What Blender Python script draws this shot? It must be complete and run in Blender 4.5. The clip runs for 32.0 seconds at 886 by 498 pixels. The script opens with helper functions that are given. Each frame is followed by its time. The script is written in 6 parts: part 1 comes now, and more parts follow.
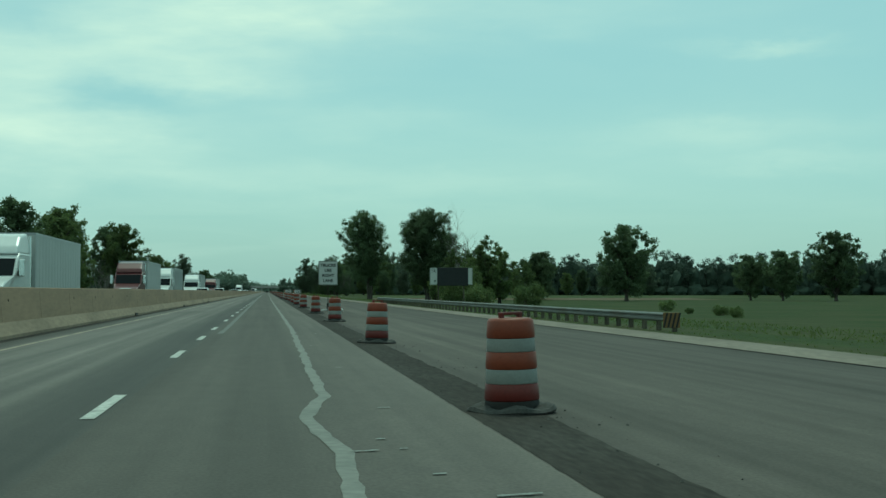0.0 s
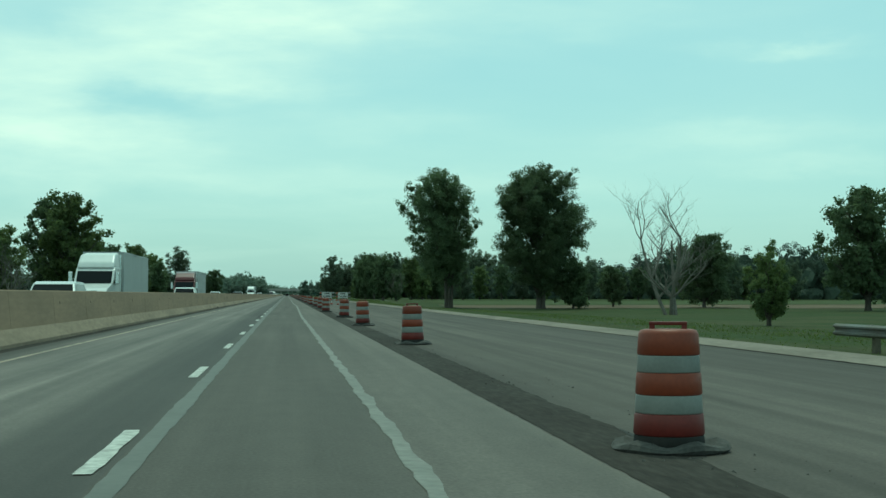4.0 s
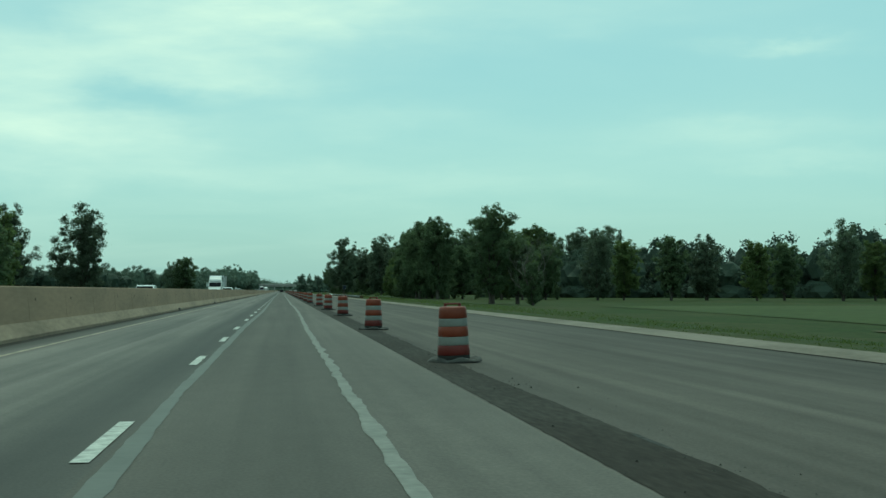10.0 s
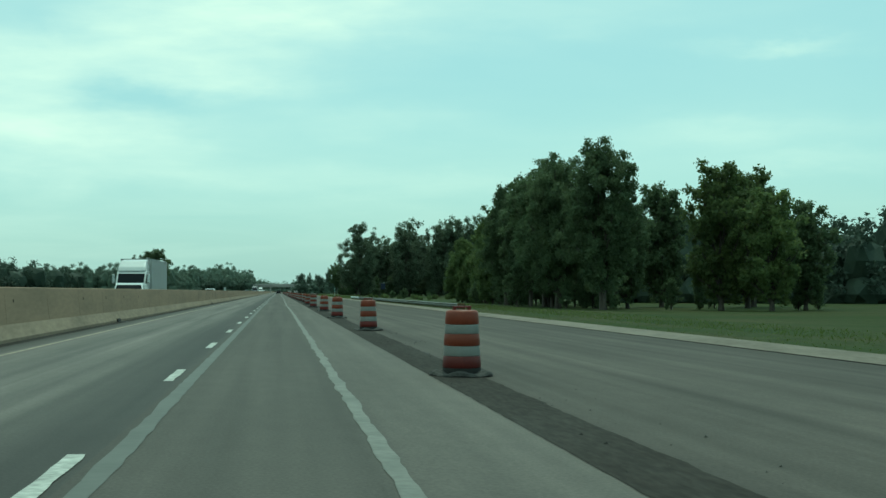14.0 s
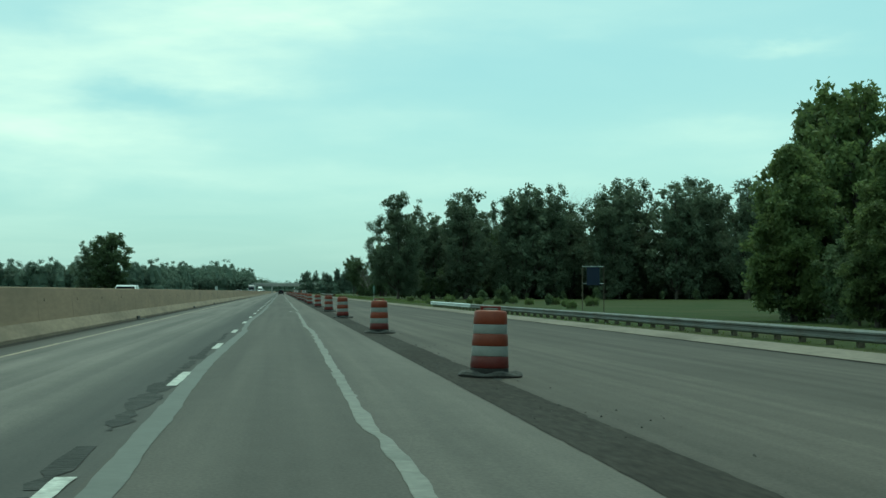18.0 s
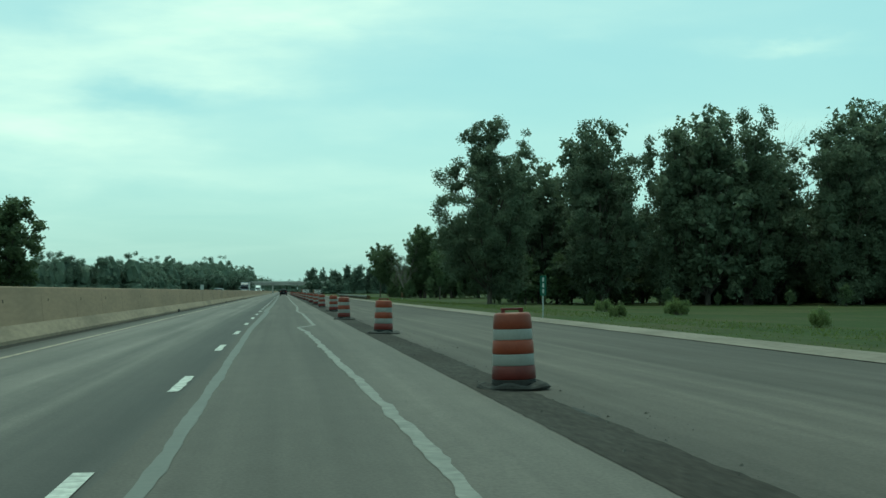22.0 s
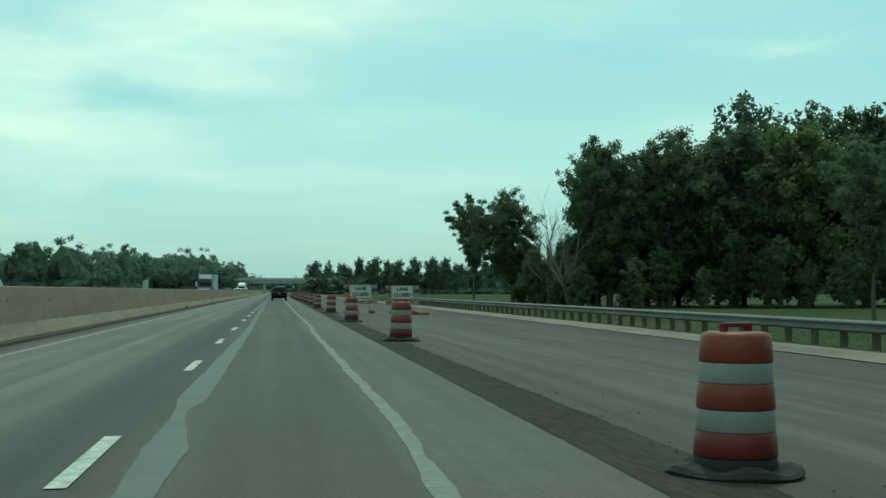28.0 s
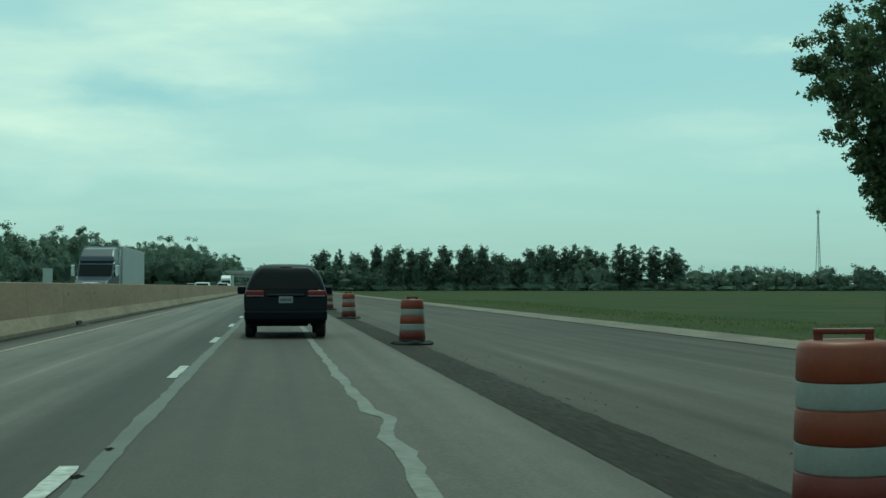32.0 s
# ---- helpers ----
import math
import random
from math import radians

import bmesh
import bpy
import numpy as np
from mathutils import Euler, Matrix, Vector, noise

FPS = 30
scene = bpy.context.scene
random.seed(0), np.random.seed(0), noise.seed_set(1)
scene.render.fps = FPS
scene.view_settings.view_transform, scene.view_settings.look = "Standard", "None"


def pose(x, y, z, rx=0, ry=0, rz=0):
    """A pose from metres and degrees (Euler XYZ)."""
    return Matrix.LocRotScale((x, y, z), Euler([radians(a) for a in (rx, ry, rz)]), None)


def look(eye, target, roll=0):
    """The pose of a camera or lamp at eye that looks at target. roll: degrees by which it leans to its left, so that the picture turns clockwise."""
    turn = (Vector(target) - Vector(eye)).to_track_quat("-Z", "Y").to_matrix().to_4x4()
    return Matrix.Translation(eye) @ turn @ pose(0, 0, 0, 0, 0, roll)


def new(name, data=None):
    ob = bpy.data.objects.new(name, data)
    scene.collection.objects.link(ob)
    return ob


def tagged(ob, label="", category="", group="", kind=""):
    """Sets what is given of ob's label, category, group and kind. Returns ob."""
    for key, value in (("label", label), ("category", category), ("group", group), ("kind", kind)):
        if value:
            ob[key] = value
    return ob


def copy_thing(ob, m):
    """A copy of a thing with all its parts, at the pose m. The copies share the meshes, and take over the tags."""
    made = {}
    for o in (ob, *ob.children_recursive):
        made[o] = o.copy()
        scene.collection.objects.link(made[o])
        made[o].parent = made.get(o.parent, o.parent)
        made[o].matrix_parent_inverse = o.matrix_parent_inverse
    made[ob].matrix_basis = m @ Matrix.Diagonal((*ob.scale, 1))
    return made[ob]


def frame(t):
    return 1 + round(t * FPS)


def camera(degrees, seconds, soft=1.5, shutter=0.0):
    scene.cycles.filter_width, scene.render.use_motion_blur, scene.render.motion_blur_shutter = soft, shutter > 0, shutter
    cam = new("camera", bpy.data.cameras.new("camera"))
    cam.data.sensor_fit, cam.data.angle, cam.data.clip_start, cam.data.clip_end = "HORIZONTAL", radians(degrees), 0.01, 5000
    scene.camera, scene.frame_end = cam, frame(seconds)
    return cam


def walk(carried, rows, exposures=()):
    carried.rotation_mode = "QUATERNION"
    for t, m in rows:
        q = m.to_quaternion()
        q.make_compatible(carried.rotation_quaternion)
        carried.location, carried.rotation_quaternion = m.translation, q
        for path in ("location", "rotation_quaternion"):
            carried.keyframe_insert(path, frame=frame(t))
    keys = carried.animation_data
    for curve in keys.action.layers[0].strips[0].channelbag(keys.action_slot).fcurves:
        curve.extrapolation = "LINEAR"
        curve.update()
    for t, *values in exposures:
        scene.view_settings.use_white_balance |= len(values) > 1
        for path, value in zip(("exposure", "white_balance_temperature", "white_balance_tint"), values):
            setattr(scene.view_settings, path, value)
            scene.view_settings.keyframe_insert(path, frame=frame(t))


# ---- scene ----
# camera: seconds, across the road, along the road, turn to the right, tilt up
cam = camera(35.8, 32.0, soft=1.5)
EYE = 1.22
WALK = [
    (0.0, 0.261, 0.00, 7.298, 1.764),
    (0.5, 0.295, 17.42, 7.221, 1.764),
    (1.0, 0.268, 34.67, 6.879, 1.794),
    (1.5, 0.208, 51.81, 6.654, 1.704),
    (2.0, 0.128, 68.98, 6.528, 1.693),
    (2.5, 0.060, 86.16, 6.530, 1.721),
    (3.0, -0.008, 103.34, 6.472, 1.760),
    (3.5, -0.056, 120.55, 6.332, 1.883),
    (4.0, -0.069, 137.76, 6.495, 1.901),
    (4.5, -0.081, 154.98, 6.659, 1.918),
    (5.0, -0.093, 172.22, 6.822, 1.936),
    (5.5, -0.106, 189.47, 6.986, 1.954),
    (6.0, -0.133, 206.73, 7.015, 1.936),
    (6.5, -0.043, 224.02, 7.019, 1.929),
    (7.0, 0.017, 241.32, 7.059, 1.912),
    (7.5, 0.021, 258.65, 7.055, 1.813),
    (8.0, 0.006, 275.99, 6.977, 1.764),
    (8.5, -0.030, 293.33, 6.731, 1.790),
    (9.0, -0.036, 310.71, 6.573, 1.686),
    (9.5, -0.043, 328.11, 6.604, 1.729),
    (10.0, -0.020, 345.36, 6.724, 1.732),
    (10.5, 0.022, 362.46, 6.732, 1.700),
    (11.0, -0.027, 379.56, 6.811, 1.657),
    (11.5, 0.017, 396.66, 6.840, 1.626),
    (12.0, 0.051, 413.79, 6.823, 1.695),
    (12.5, 0.069, 430.94, 6.752, 1.660),
    (13.0, 0.096, 448.08, 6.826, 1.685),
    (13.5, 0.067, 465.14, 6.895, 1.765),
    (14.0, 0.044, 482.14, 6.846, 1.771),
    (14.5, 0.020, 499.11, 6.796, 1.776),
    (15.0, -0.003, 516.10, 6.747, 1.782),
    (15.5, -0.027, 533.16, 6.698, 1.788),
    (16.0, -0.045, 550.32, 6.762, 1.669),
    (16.5, -0.041, 567.55, 6.894, 1.621),
    (17.0, -0.037, 584.78, 6.941, 1.692),
    (17.5, -0.044, 602.00, 6.818, 1.724),
    (18.0, -0.051, 619.22, 6.752, 1.766),
    (18.5, -0.055, 636.40, 6.728, 1.816),
    (19.0, -0.069, 653.50, 6.713, 1.816),
    (19.5, -0.080, 670.41, 6.730, 1.740),
    (20.0, -0.002, 687.13, 6.821, 1.725),
    (20.5, -0.019, 703.80, 6.841, 1.739),
    (21.0, -0.056, 720.44, 6.818, 1.774),
    (21.5, -0.079, 737.08, 6.743, 1.756),
    (22.0, -0.123, 753.73, 6.673, 1.757),
    (22.5, -0.178, 770.40, 6.689, 1.784),
    (23.0, -0.203, 787.09, 6.777, 1.791),
    (23.5, -0.156, 803.77, 6.945, 1.853),
    (24.0, -0.139, 820.56, 6.919, 1.836),
    (24.5, -0.120, 837.34, 6.729, 1.759),
    (25.0, -0.101, 854.22, 6.890, 1.763),
    (25.5, -0.047, 871.19, 7.194, 1.847),
    (26.0, -0.051, 888.25, 7.129, 1.834),
    (26.5, -0.055, 905.39, 7.063, 1.821),
    (27.0, -0.059, 922.59, 6.998, 1.809),
    (27.5, -0.063, 939.84, 6.933, 1.796),
    (28.0, -0.089, 957.12, 6.896, 1.740),
    (28.5, -0.124, 974.38, 6.857, 1.737),
    (29.0, -0.109, 991.48, 6.808, 1.683),
    (29.5, -0.127, 1008.49, 6.841, 1.623),
    (30.0, -0.165, 1025.53, 6.704, 1.622),
    (30.5, -0.131, 1042.60, 6.580, 1.589),
    (31.0, -0.116, 1059.69, 6.835, 1.617),
    (31.5, -0.078, 1076.74, 6.941, 1.577),
    (32.0, -0.059, 1093.80, 6.936, 1.568),
]
WB_K, WB_T = 5850, -31
EXPOSURES = [
    (0.0, -0.22, WB_K, WB_T), (4.0, 0.0, WB_K, WB_T), (8.0, 0.0, WB_K, WB_T), (10.0, -0.12, WB_K, WB_T), (13.0, 0.0, WB_K, WB_T),
    (22.0, 0.06, WB_K, WB_T), (28.0, 0.0, WB_K, WB_T), (32.0, -0.2, WB_K, WB_T),
]
walk(cam, [(t, pose(x, y, EYE, 90 + up, 0, -turn)) for t, x, y, turn, up in WALK], EXPOSURES)

# ---- world and sun ----
SUN_UP, SUN_TURN = 64.0, 12.0      # elevation, and degrees to the right of the road's line

BANKS = [  # bearing, elevation, half width, half height, density
    (-3.8, 10.5, 6.0, 1.7, 0.72), (1.6, 11.8, 6.0, 1.4, 0.66), (-10.0, 8.1, 4.2, 2.6, 0.70), (-1.7, 8.7, 3.8, 0.8, 0.66),
    (-7.9, 6.3, 4.6, 0.8, 0.55), (-5.5, 4.9, 6.0, 0.7, 0.35), (7.2, 4.4, 9.0, 0.8, 0.30), (3.0, 7.0, 5.0, 0.8, 0.28),
    (18.4, 6.4, 5.0, 0.7, 0.40), (20.9, 9.9, 2.2, 0.28, 0.45), (21.8, 5.3, 5.0, 0.4, 0.30), (13.0, 11.7, 6.0, 0.9, 0.25),
    (-6.1, 7.9, 1.6, 0.6, -0.45), (-9.9, 11.0, 2.5, 1.0, -0.4),
]

def make_world():
    w = bpy.data.worlds.new("sky")
    scene.world = w
    w.use_nodes = True
    nt = w.node_tree
    N, L = nt.nodes, nt.links
    N.clear()
    out = N.new("ShaderNodeOutputWorld")
    bg = N.new("ShaderNodeBackground")
    sky = N.new("ShaderNodeTexSky")
    sky.sky_type = "NISHITA"
    sky.sun_disc = False
    sky.sun_elevation, sky.sun_rotation = radians(SUN_UP), radians(SUN_TURN)
    sky.dust_density, sky.air_density, sky.altitude = 2.0, 1.0, 200
    dim = N.new("ShaderNodeMix"); dim.data_type = "RGBA"; dim.blend_type = "MULTIPLY"
    dim.inputs[0].default_value = 1.0
    dim.inputs[7].default_value = (0.115, 0.115, 0.115, 1)
    L.new(sky.outputs[0], dim.inputs[6])
    co = N.new("ShaderNodeTexCoord")
    sep = N.new("ShaderNodeSeparateXYZ")
    L.new(co.outputs["Generated"], sep.inputs[0])
    # the cloud layer lies on a flat sheet above: divide by height
    up = N.new("ShaderNodeMath"); up.operation = "MAXIMUM"; up.inputs[1].default_value = 0.0
    L.new(sep.outputs[2], up.inputs[0])
    hz = N.new("ShaderNodeMath"); hz.operation = "ADD"; hz.inputs[1].default_value = 0.09
    L.new(up.outputs[0], hz.inputs[0])
    sx = N.new("ShaderNodeMath"); sx.operation = "DIVIDE"
    sy = N.new("ShaderNodeMath"); sy.operation = "DIVIDE"
    L.new(sep.outputs[0], sx.inputs[0]); L.new(hz.outputs[0], sx.inputs[1])
    L.new(sep.outputs[1], sy.inputs[0]); L.new(hz.outputs[0], sy.inputs[1])
    com = N.new("ShaderNodeCombineXYZ")
    L.new(sx.outputs[0], com.inputs[0]); L.new(sy.outputs[0], com.inputs[1])
    rot = N.new("ShaderNodeMapping"); rot.inputs["Rotation"].default_value = (0, 0, radians(12)); rot.inputs["Scale"].default_value = (0.85, 0.8, 1)
    rot.inputs["Location"].default_value = (3.1, 0.4, 0)
    L.new(com.outputs[0], rot.inputs[0])
    big = N.new("ShaderNodeTexNoise"); big.inputs["Scale"].default_value = 1.0; big.inputs["Detail"].default_value = 8; big.inputs["Roughness"].default_value = 0.52; big.inputs["Distortion"].default_value = 0.5
    L.new(rot.outputs[0], big.inputs["Vector"])
    ramp = N.new("ShaderNodeValToRGB")
    ramp.color_ramp.elements[0].position, ramp.color_ramp.elements[1].position = 0.38, 0.64
    L.new(big.outputs[0], ramp.inputs[0])
    # brighter veil round the line of the road and to its left
    veil = N.new("ShaderNodeMapRange"); veil.inputs[1].default_value, veil.inputs[2].default_value = 0.28, -0.22
    veil.inputs[3].default_value, veil.inputs[4].default_value = 0.30, 1.0
    L.new(sep.outputs[0], veil.inputs[0])
    def calc(op, a, c=None, d=None):
        n = N.new("ShaderNodeMath"); n.operation = op
        for k, v in enumerate((a, c, d)):
            if isinstance(v, (int, float)):
                n.inputs[k].default_value = v
            elif v is not None:
                L.new(v, n.inputs[k])
        return n.outputs[0]
    # cloud banks low ahead, by bearing and elevation in degrees
    turn = calc("MULTIPLY", calc("ARCTAN2", sep.outputs[0], sep.outputs[1]), 57.2958)
    lift = calc("MULTIPLY", calc("ARCSINE", sep.outputs[2]), 57.2958)
    def streaks(sx_, sy_, detail, off):
        v = N.new("ShaderNodeCombineXYZ")
        L.new(calc("MULTIPLY_ADD", turn, sx_, off), v.inputs[0]); L.new(calc("MULTIPLY", lift, sy_), v.inputs[1])
        n = N.new("ShaderNodeTexNoise"); n.inputs["Scale"].default_value = 1.0; n.inputs["Detail"].default_value = detail; n.inputs["Roughness"].default_value = 0.55
        L.new(v.outputs[0], n.inputs["Vector"])
        return n.outputs[0]
    az = calc("MULTIPLY_ADD", calc("SUBTRACT", streaks(0.16, 0.5, 4, 3.0), 0.5), 7.0, turn)
    el = calc("MULTIPLY_ADD", calc("SUBTRACT", streaks(0.22, 0.6, 5, 9.0), 0.5), 2.2, lift)
    total = None
    for a, e, ra, re_, w in BANKS:
        q = calc("ADD", calc("POWER", calc("ABSOLUTE", calc("DIVIDE", calc("SUBTRACT", az, a), ra)), 2.0), calc("POWER", calc("ABSOLUTE", calc("DIVIDE", calc("SUBTRACT", el, e), re_)), 2.0))
        g = calc("MULTIPLY", calc("EXPONENT", calc("MULTIPLY", q, -1.0)), w)
        total = g if total is None else calc("ADD", total, g)
    total = calc("MULTIPLY", total, calc("MULTIPLY_ADD", streaks(0.30, 1.3, 6, 5.0), 1.0, 0.32))
    high = N.new("ShaderNodeMapRange"); high.inputs[1].default_value, high.inputs[2].default_value = 11.0, 19.0
    high.inputs[3].default_value, high.inputs[4].default_value = 0.22, 1.0
    L.new(lift, high.inputs[0])
    rest = calc("MULTIPLY", calc("MULTIPLY", ramp.outputs[0], veil.outputs[0]), high.outputs[0])
    cover = N.new("ShaderNodeClamp"); L.new(calc("ADD", total, rest), cover.inputs[0])
    haze = N.new("ShaderNodeMix"); haze.data_type = "RGBA"
    haze.inputs[0].default_value = 0.62
    haze.inputs[7].default_value = (0.525, 0.735, 0.785, 1)
    L.new(dim.outputs[2], haze.inputs[6])
    mix = N.new("ShaderNodeMix"); mix.data_type = "RGBA"
    mix.inputs[7].default_value = (0.92, 0.96, 0.90, 1)
    L.new(cover.outputs[0], mix.inputs[0]); L.new(haze.outputs[2], mix.inputs[6])
    L.new(mix.outputs[2], bg.inputs[0])
    bg.inputs[1].default_value = 1.0
    L.new(bg.outputs[0], out.inputs[0])

make_world()
sun = new("sun", bpy.data.lights.new("sun", "SUN"))
sun.data.energy, sun.data.angle, sun.data.color = 1.5, radians(3.0), (1.0, 0.95, 0.86)
sun.matrix_world = look((0, 0, 0), (-math.sin(radians(SUN_TURN)) * math.cos(radians(SUN_UP)), -math.cos(radians(SUN_TURN)) * math.cos(radians(SUN_UP)), -math.sin(radians(SUN_UP))))

# ---- materials ----
def material(name, base, rough=0.8, metal=0.0, vary=0.15, scale=3.0, fine=40.0, bump=0.0, stretch=(1, 1, 1), tint=None, per_object=0.0, spec=0.4):
    """A surface with grain at two scales; tint: a second colour that shows in patches."""
    m = bpy.data.materials.new(name)
    m.use_nodes = True
    N, L = m.node_tree.nodes, m.node_tree.links
    b = N["Principled BSDF"]
    b.inputs["Roughness"].default_value, b.inputs["Metallic"].default_value = rough, metal
    b.inputs["Specular IOR Level"].default_value = spec
    geo = N.new("ShaderNodeNewGeometry")
    mp = N.new("ShaderNodeMapping"); mp.inputs["Scale"].default_value = stretch
    L.new(geo.outputs["Position"], mp.inputs[0])
    n1 = N.new("ShaderNodeTexNoise"); n1.inputs["Scale"].default_value = scale; n1.inputs["Detail"].default_value = 5
    n2 = N.new("ShaderNodeTexNoise"); n2.inputs["Scale"].default_value = fine; n2.inputs["Detail"].default_value = 3
    L.new(mp.outputs[0], n1.inputs["Vector"]); L.new(mp.outputs[0], n2.inputs["Vector"])
    two = N.new("ShaderNodeMix"); two.data_type = "RGBA"
    c2 = tint or tuple(c * 0.55 for c in base)
    two.inputs[6].default_value, two.inputs[7].default_value = (*base, 1), (*c2, 1)
    r = N.new("ShaderNodeMapRange"); r.inputs[1].default_value, r.inputs[2].default_value = 0.42, 0.68
    r.inputs[4].default_value = 1.0 if tint else vary * 2.5
    L.new(n1.outputs[0], r.inputs[0]); L.new(r.outputs[0], two.inputs[0])
    val = N.new("ShaderNodeHueSaturation")
    f = N.new("ShaderNodeMapRange"); f.inputs[3].default_value, f.inputs[4].default_value = 1 - vary, 1 + vary
    f.inputs[1].default_value, f.inputs[2].default_value = 0.25, 0.75
    L.new(n2.outputs[0], f.inputs[0])
    if per_object:
        oi = N.new("ShaderNodeObjectInfo")
        o = N.new("ShaderNodeMapRange"); o.inputs[3].default_value, o.inputs[4].default_value = 1 - per_object, 1 + per_object
        L.new(oi.outputs["Random"], o.inputs[0])
        mu = N.new("ShaderNodeMath"); mu.operation = "MULTIPLY"
        L.new(f.outputs[0], mu.inputs[0]); L.new(o.outputs[0], mu.inputs[1]); L.new(mu.outputs[0], val.inputs["Value"])
    else:
        L.new(f.outputs[0], val.inputs["Value"])
    L.new(two.outputs[2], val.inputs["Color"]); L.new(val.outputs[0], b.inputs["Base Color"])
    if bump:
        bu = N.new("ShaderNodeBump"); bu.inputs["Strength"].default_value = bump; bu.inputs["Distance"].default_value = 0.02
        L.new(n2.outputs[0], bu.inputs["Height"]); L.new(bu.outputs[0], b.inputs["Normal"])
    return m

def leaf_material(name, base, dark, glow=0.32):
    """Leaves: two greens by leaf, with light passing through."""
    m = bpy.data.materials.new(name)
    m.use_nodes = True
    N, L = m.node_tree.nodes, m.node_tree.links
    b = N["Principled BSDF"]
    b.inputs["Roughness"].default_value = 0.65
    b.inputs["Specular IOR Level"].default_value = 0.22
    geo = N.new("ShaderNodeNewGeometry"); oi = N.new("ShaderNodeObjectInfo")
    n = N.new("ShaderNodeTexNoise"); n.inputs["Scale"].default_value = 0.55; n.inputs["Detail"].default_value = 3
    L.new(geo.outputs["Position"], n.inputs["Vector"])
    add = N.new("ShaderNodeMath"); add.operation = "MULTIPLY_ADD"; add.inputs[1].default_value = 0.45
    L.new(geo.outputs["Random Per Island"], add.inputs[0]); L.new(n.outputs[0], add.inputs[2])
    r = N.new("ShaderNodeMapRange"); r.inputs[1].default_value, r.inputs[2].default_value = 0.42, 1.05
    L.new(add.outputs[0], r.inputs[0])
    mix = N.new("ShaderNodeMix"); mix.data_type = "RGBA"
    mix.inputs[6].default_value, mix.inputs[7].default_value = (*dark, 1), (*base, 1)
    L.new(r.outputs[0], mix.inputs[0])
    v = N.new("ShaderNodeHueSaturation")
    o = N.new("ShaderNodeMapRange"); o.inputs[3].default_value, o.inputs[4].default_value = 0.8, 1.2
    L.new(oi.outputs["Random"], o.inputs[0]); L.new(o.outputs[0], v.inputs["Value"])
    L.new(mix.outputs[2], v.inputs["Color"])
    L.new(v.outputs[0], b.inputs["Base Color"])
    tr = N.new("ShaderNodeBsdfTranslucent"); L.new(v.outputs[0], tr.inputs[0])
    ms = N.new("ShaderNodeMixShader"); ms.inputs[0].default_value = glow
    L.new(b.outputs[0], ms.inputs[1]); L.new(tr.outputs[0], ms.inputs[2])
    L.new(ms.outputs[0], N["Material Output"].inputs[0])
    return m

M = {}
def road_material(name, stops, rough=0.75, tone=(1.15, 1.0, 0.88), blotch=0.24, wobble=0.12):
    """Pavement whose wear changes across the road: stops of (x, albedo); streaks run along it."""
    m = bpy.data.materials.new(name)
    m.use_nodes = True
    N, L = m.node_tree.nodes, m.node_tree.links
    b = N["Principled BSDF"]
    b.inputs["Roughness"].default_value = rough
    b.inputs["Specular IOR Level"].default_value = 0.22
    geo = N.new("ShaderNodeNewGeometry")
    def noise_at(scale, stretch, detail):
        mp = N.new("ShaderNodeMapping"); mp.inputs["Scale"].default_value = stretch
        n = N.new("ShaderNodeTexNoise"); n.inputs["Scale"].default_value = scale; n.inputs["Detail"].default_value = detail
        L.new(geo.outputs["Position"], mp.inputs[0]); L.new(mp.outputs[0], n.inputs["Vector"])
        return n.outputs[0]
    streak = noise_at(0.9, (2.6, 0.035, 1), 6)
    patch = noise_at(0.35, (1, 0.25, 1), 5)
    grain = noise_at(34.0, (1, 0.6, 1), 3)
    sep = N.new("ShaderNodeSeparateXYZ"); L.new(geo.outputs["Position"], sep.inputs[0])
    def calc(op, a, c, d=None):
        n = N.new("ShaderNodeMath"); n.operation = op
        for k, v in enumerate((a, c, d)):
            if v is None:
                continue
            if isinstance(v, (int, float)):
                n.inputs[k].default_value = v
            else:
                L.new(v, n.inputs[k])
        return n.outputs[0]
    x0, x1 = stops[0][0], stops[-1][0]
    shifted = calc("MULTIPLY_ADD", calc("SUBTRACT", patch, 0.5), wobble * 2, sep.outputs[0])
    u = calc("DIVIDE", calc("SUBTRACT", shifted, x0), x1 - x0)
    ramp = N.new("ShaderNodeValToRGB")
    cr = ramp.color_ramp
    while len(cr.elements) < len(stops):
        cr.elements.new(0.5)
    for e, (x, a) in zip(cr.elements, stops):
        e.position = (x - x0) / (x1 - x0)
        e.color = (a * tone[0], a * tone[1], a * tone[2], 1)
    L.new(u, ramp.inputs[0])
    f = calc("MULTIPLY_ADD", calc("SUBTRACT", streak, 0.5), blotch * 4.6, 1.0)
    f = calc("MULTIPLY", f, calc("MULTIPLY_ADD", calc("SUBTRACT", patch, 0.5), blotch * 2.6, 1.0))
    f = calc("MULTIPLY", f, calc("MULTIPLY_ADD", calc("SUBTRACT", grain, 0.5), 0.8, 1.0))
    f = calc("MULTIPLY", f, calc("MULTIPLY_ADD", calc("SUBTRACT", noise_at(4.0, (1, 0.35, 1), 6), 0.5), 0.35, 1.0))
    hs = N.new("ShaderNodeHueSaturation"); L.new(ramp.outputs[0], hs.inputs["Color"]); L.new(f, hs.inputs["Value"])
    L.new(hs.outputs[0], b.inputs["Base Color"])
    bu = N.new("ShaderNodeBump"); bu.inputs["Strength"].default_value = 0.25; bu.inputs["Distance"].default_value = 0.01
    L.new(grain, bu.inputs["Height"]); L.new(bu.outputs[0], b.inputs["Normal"])
    return m
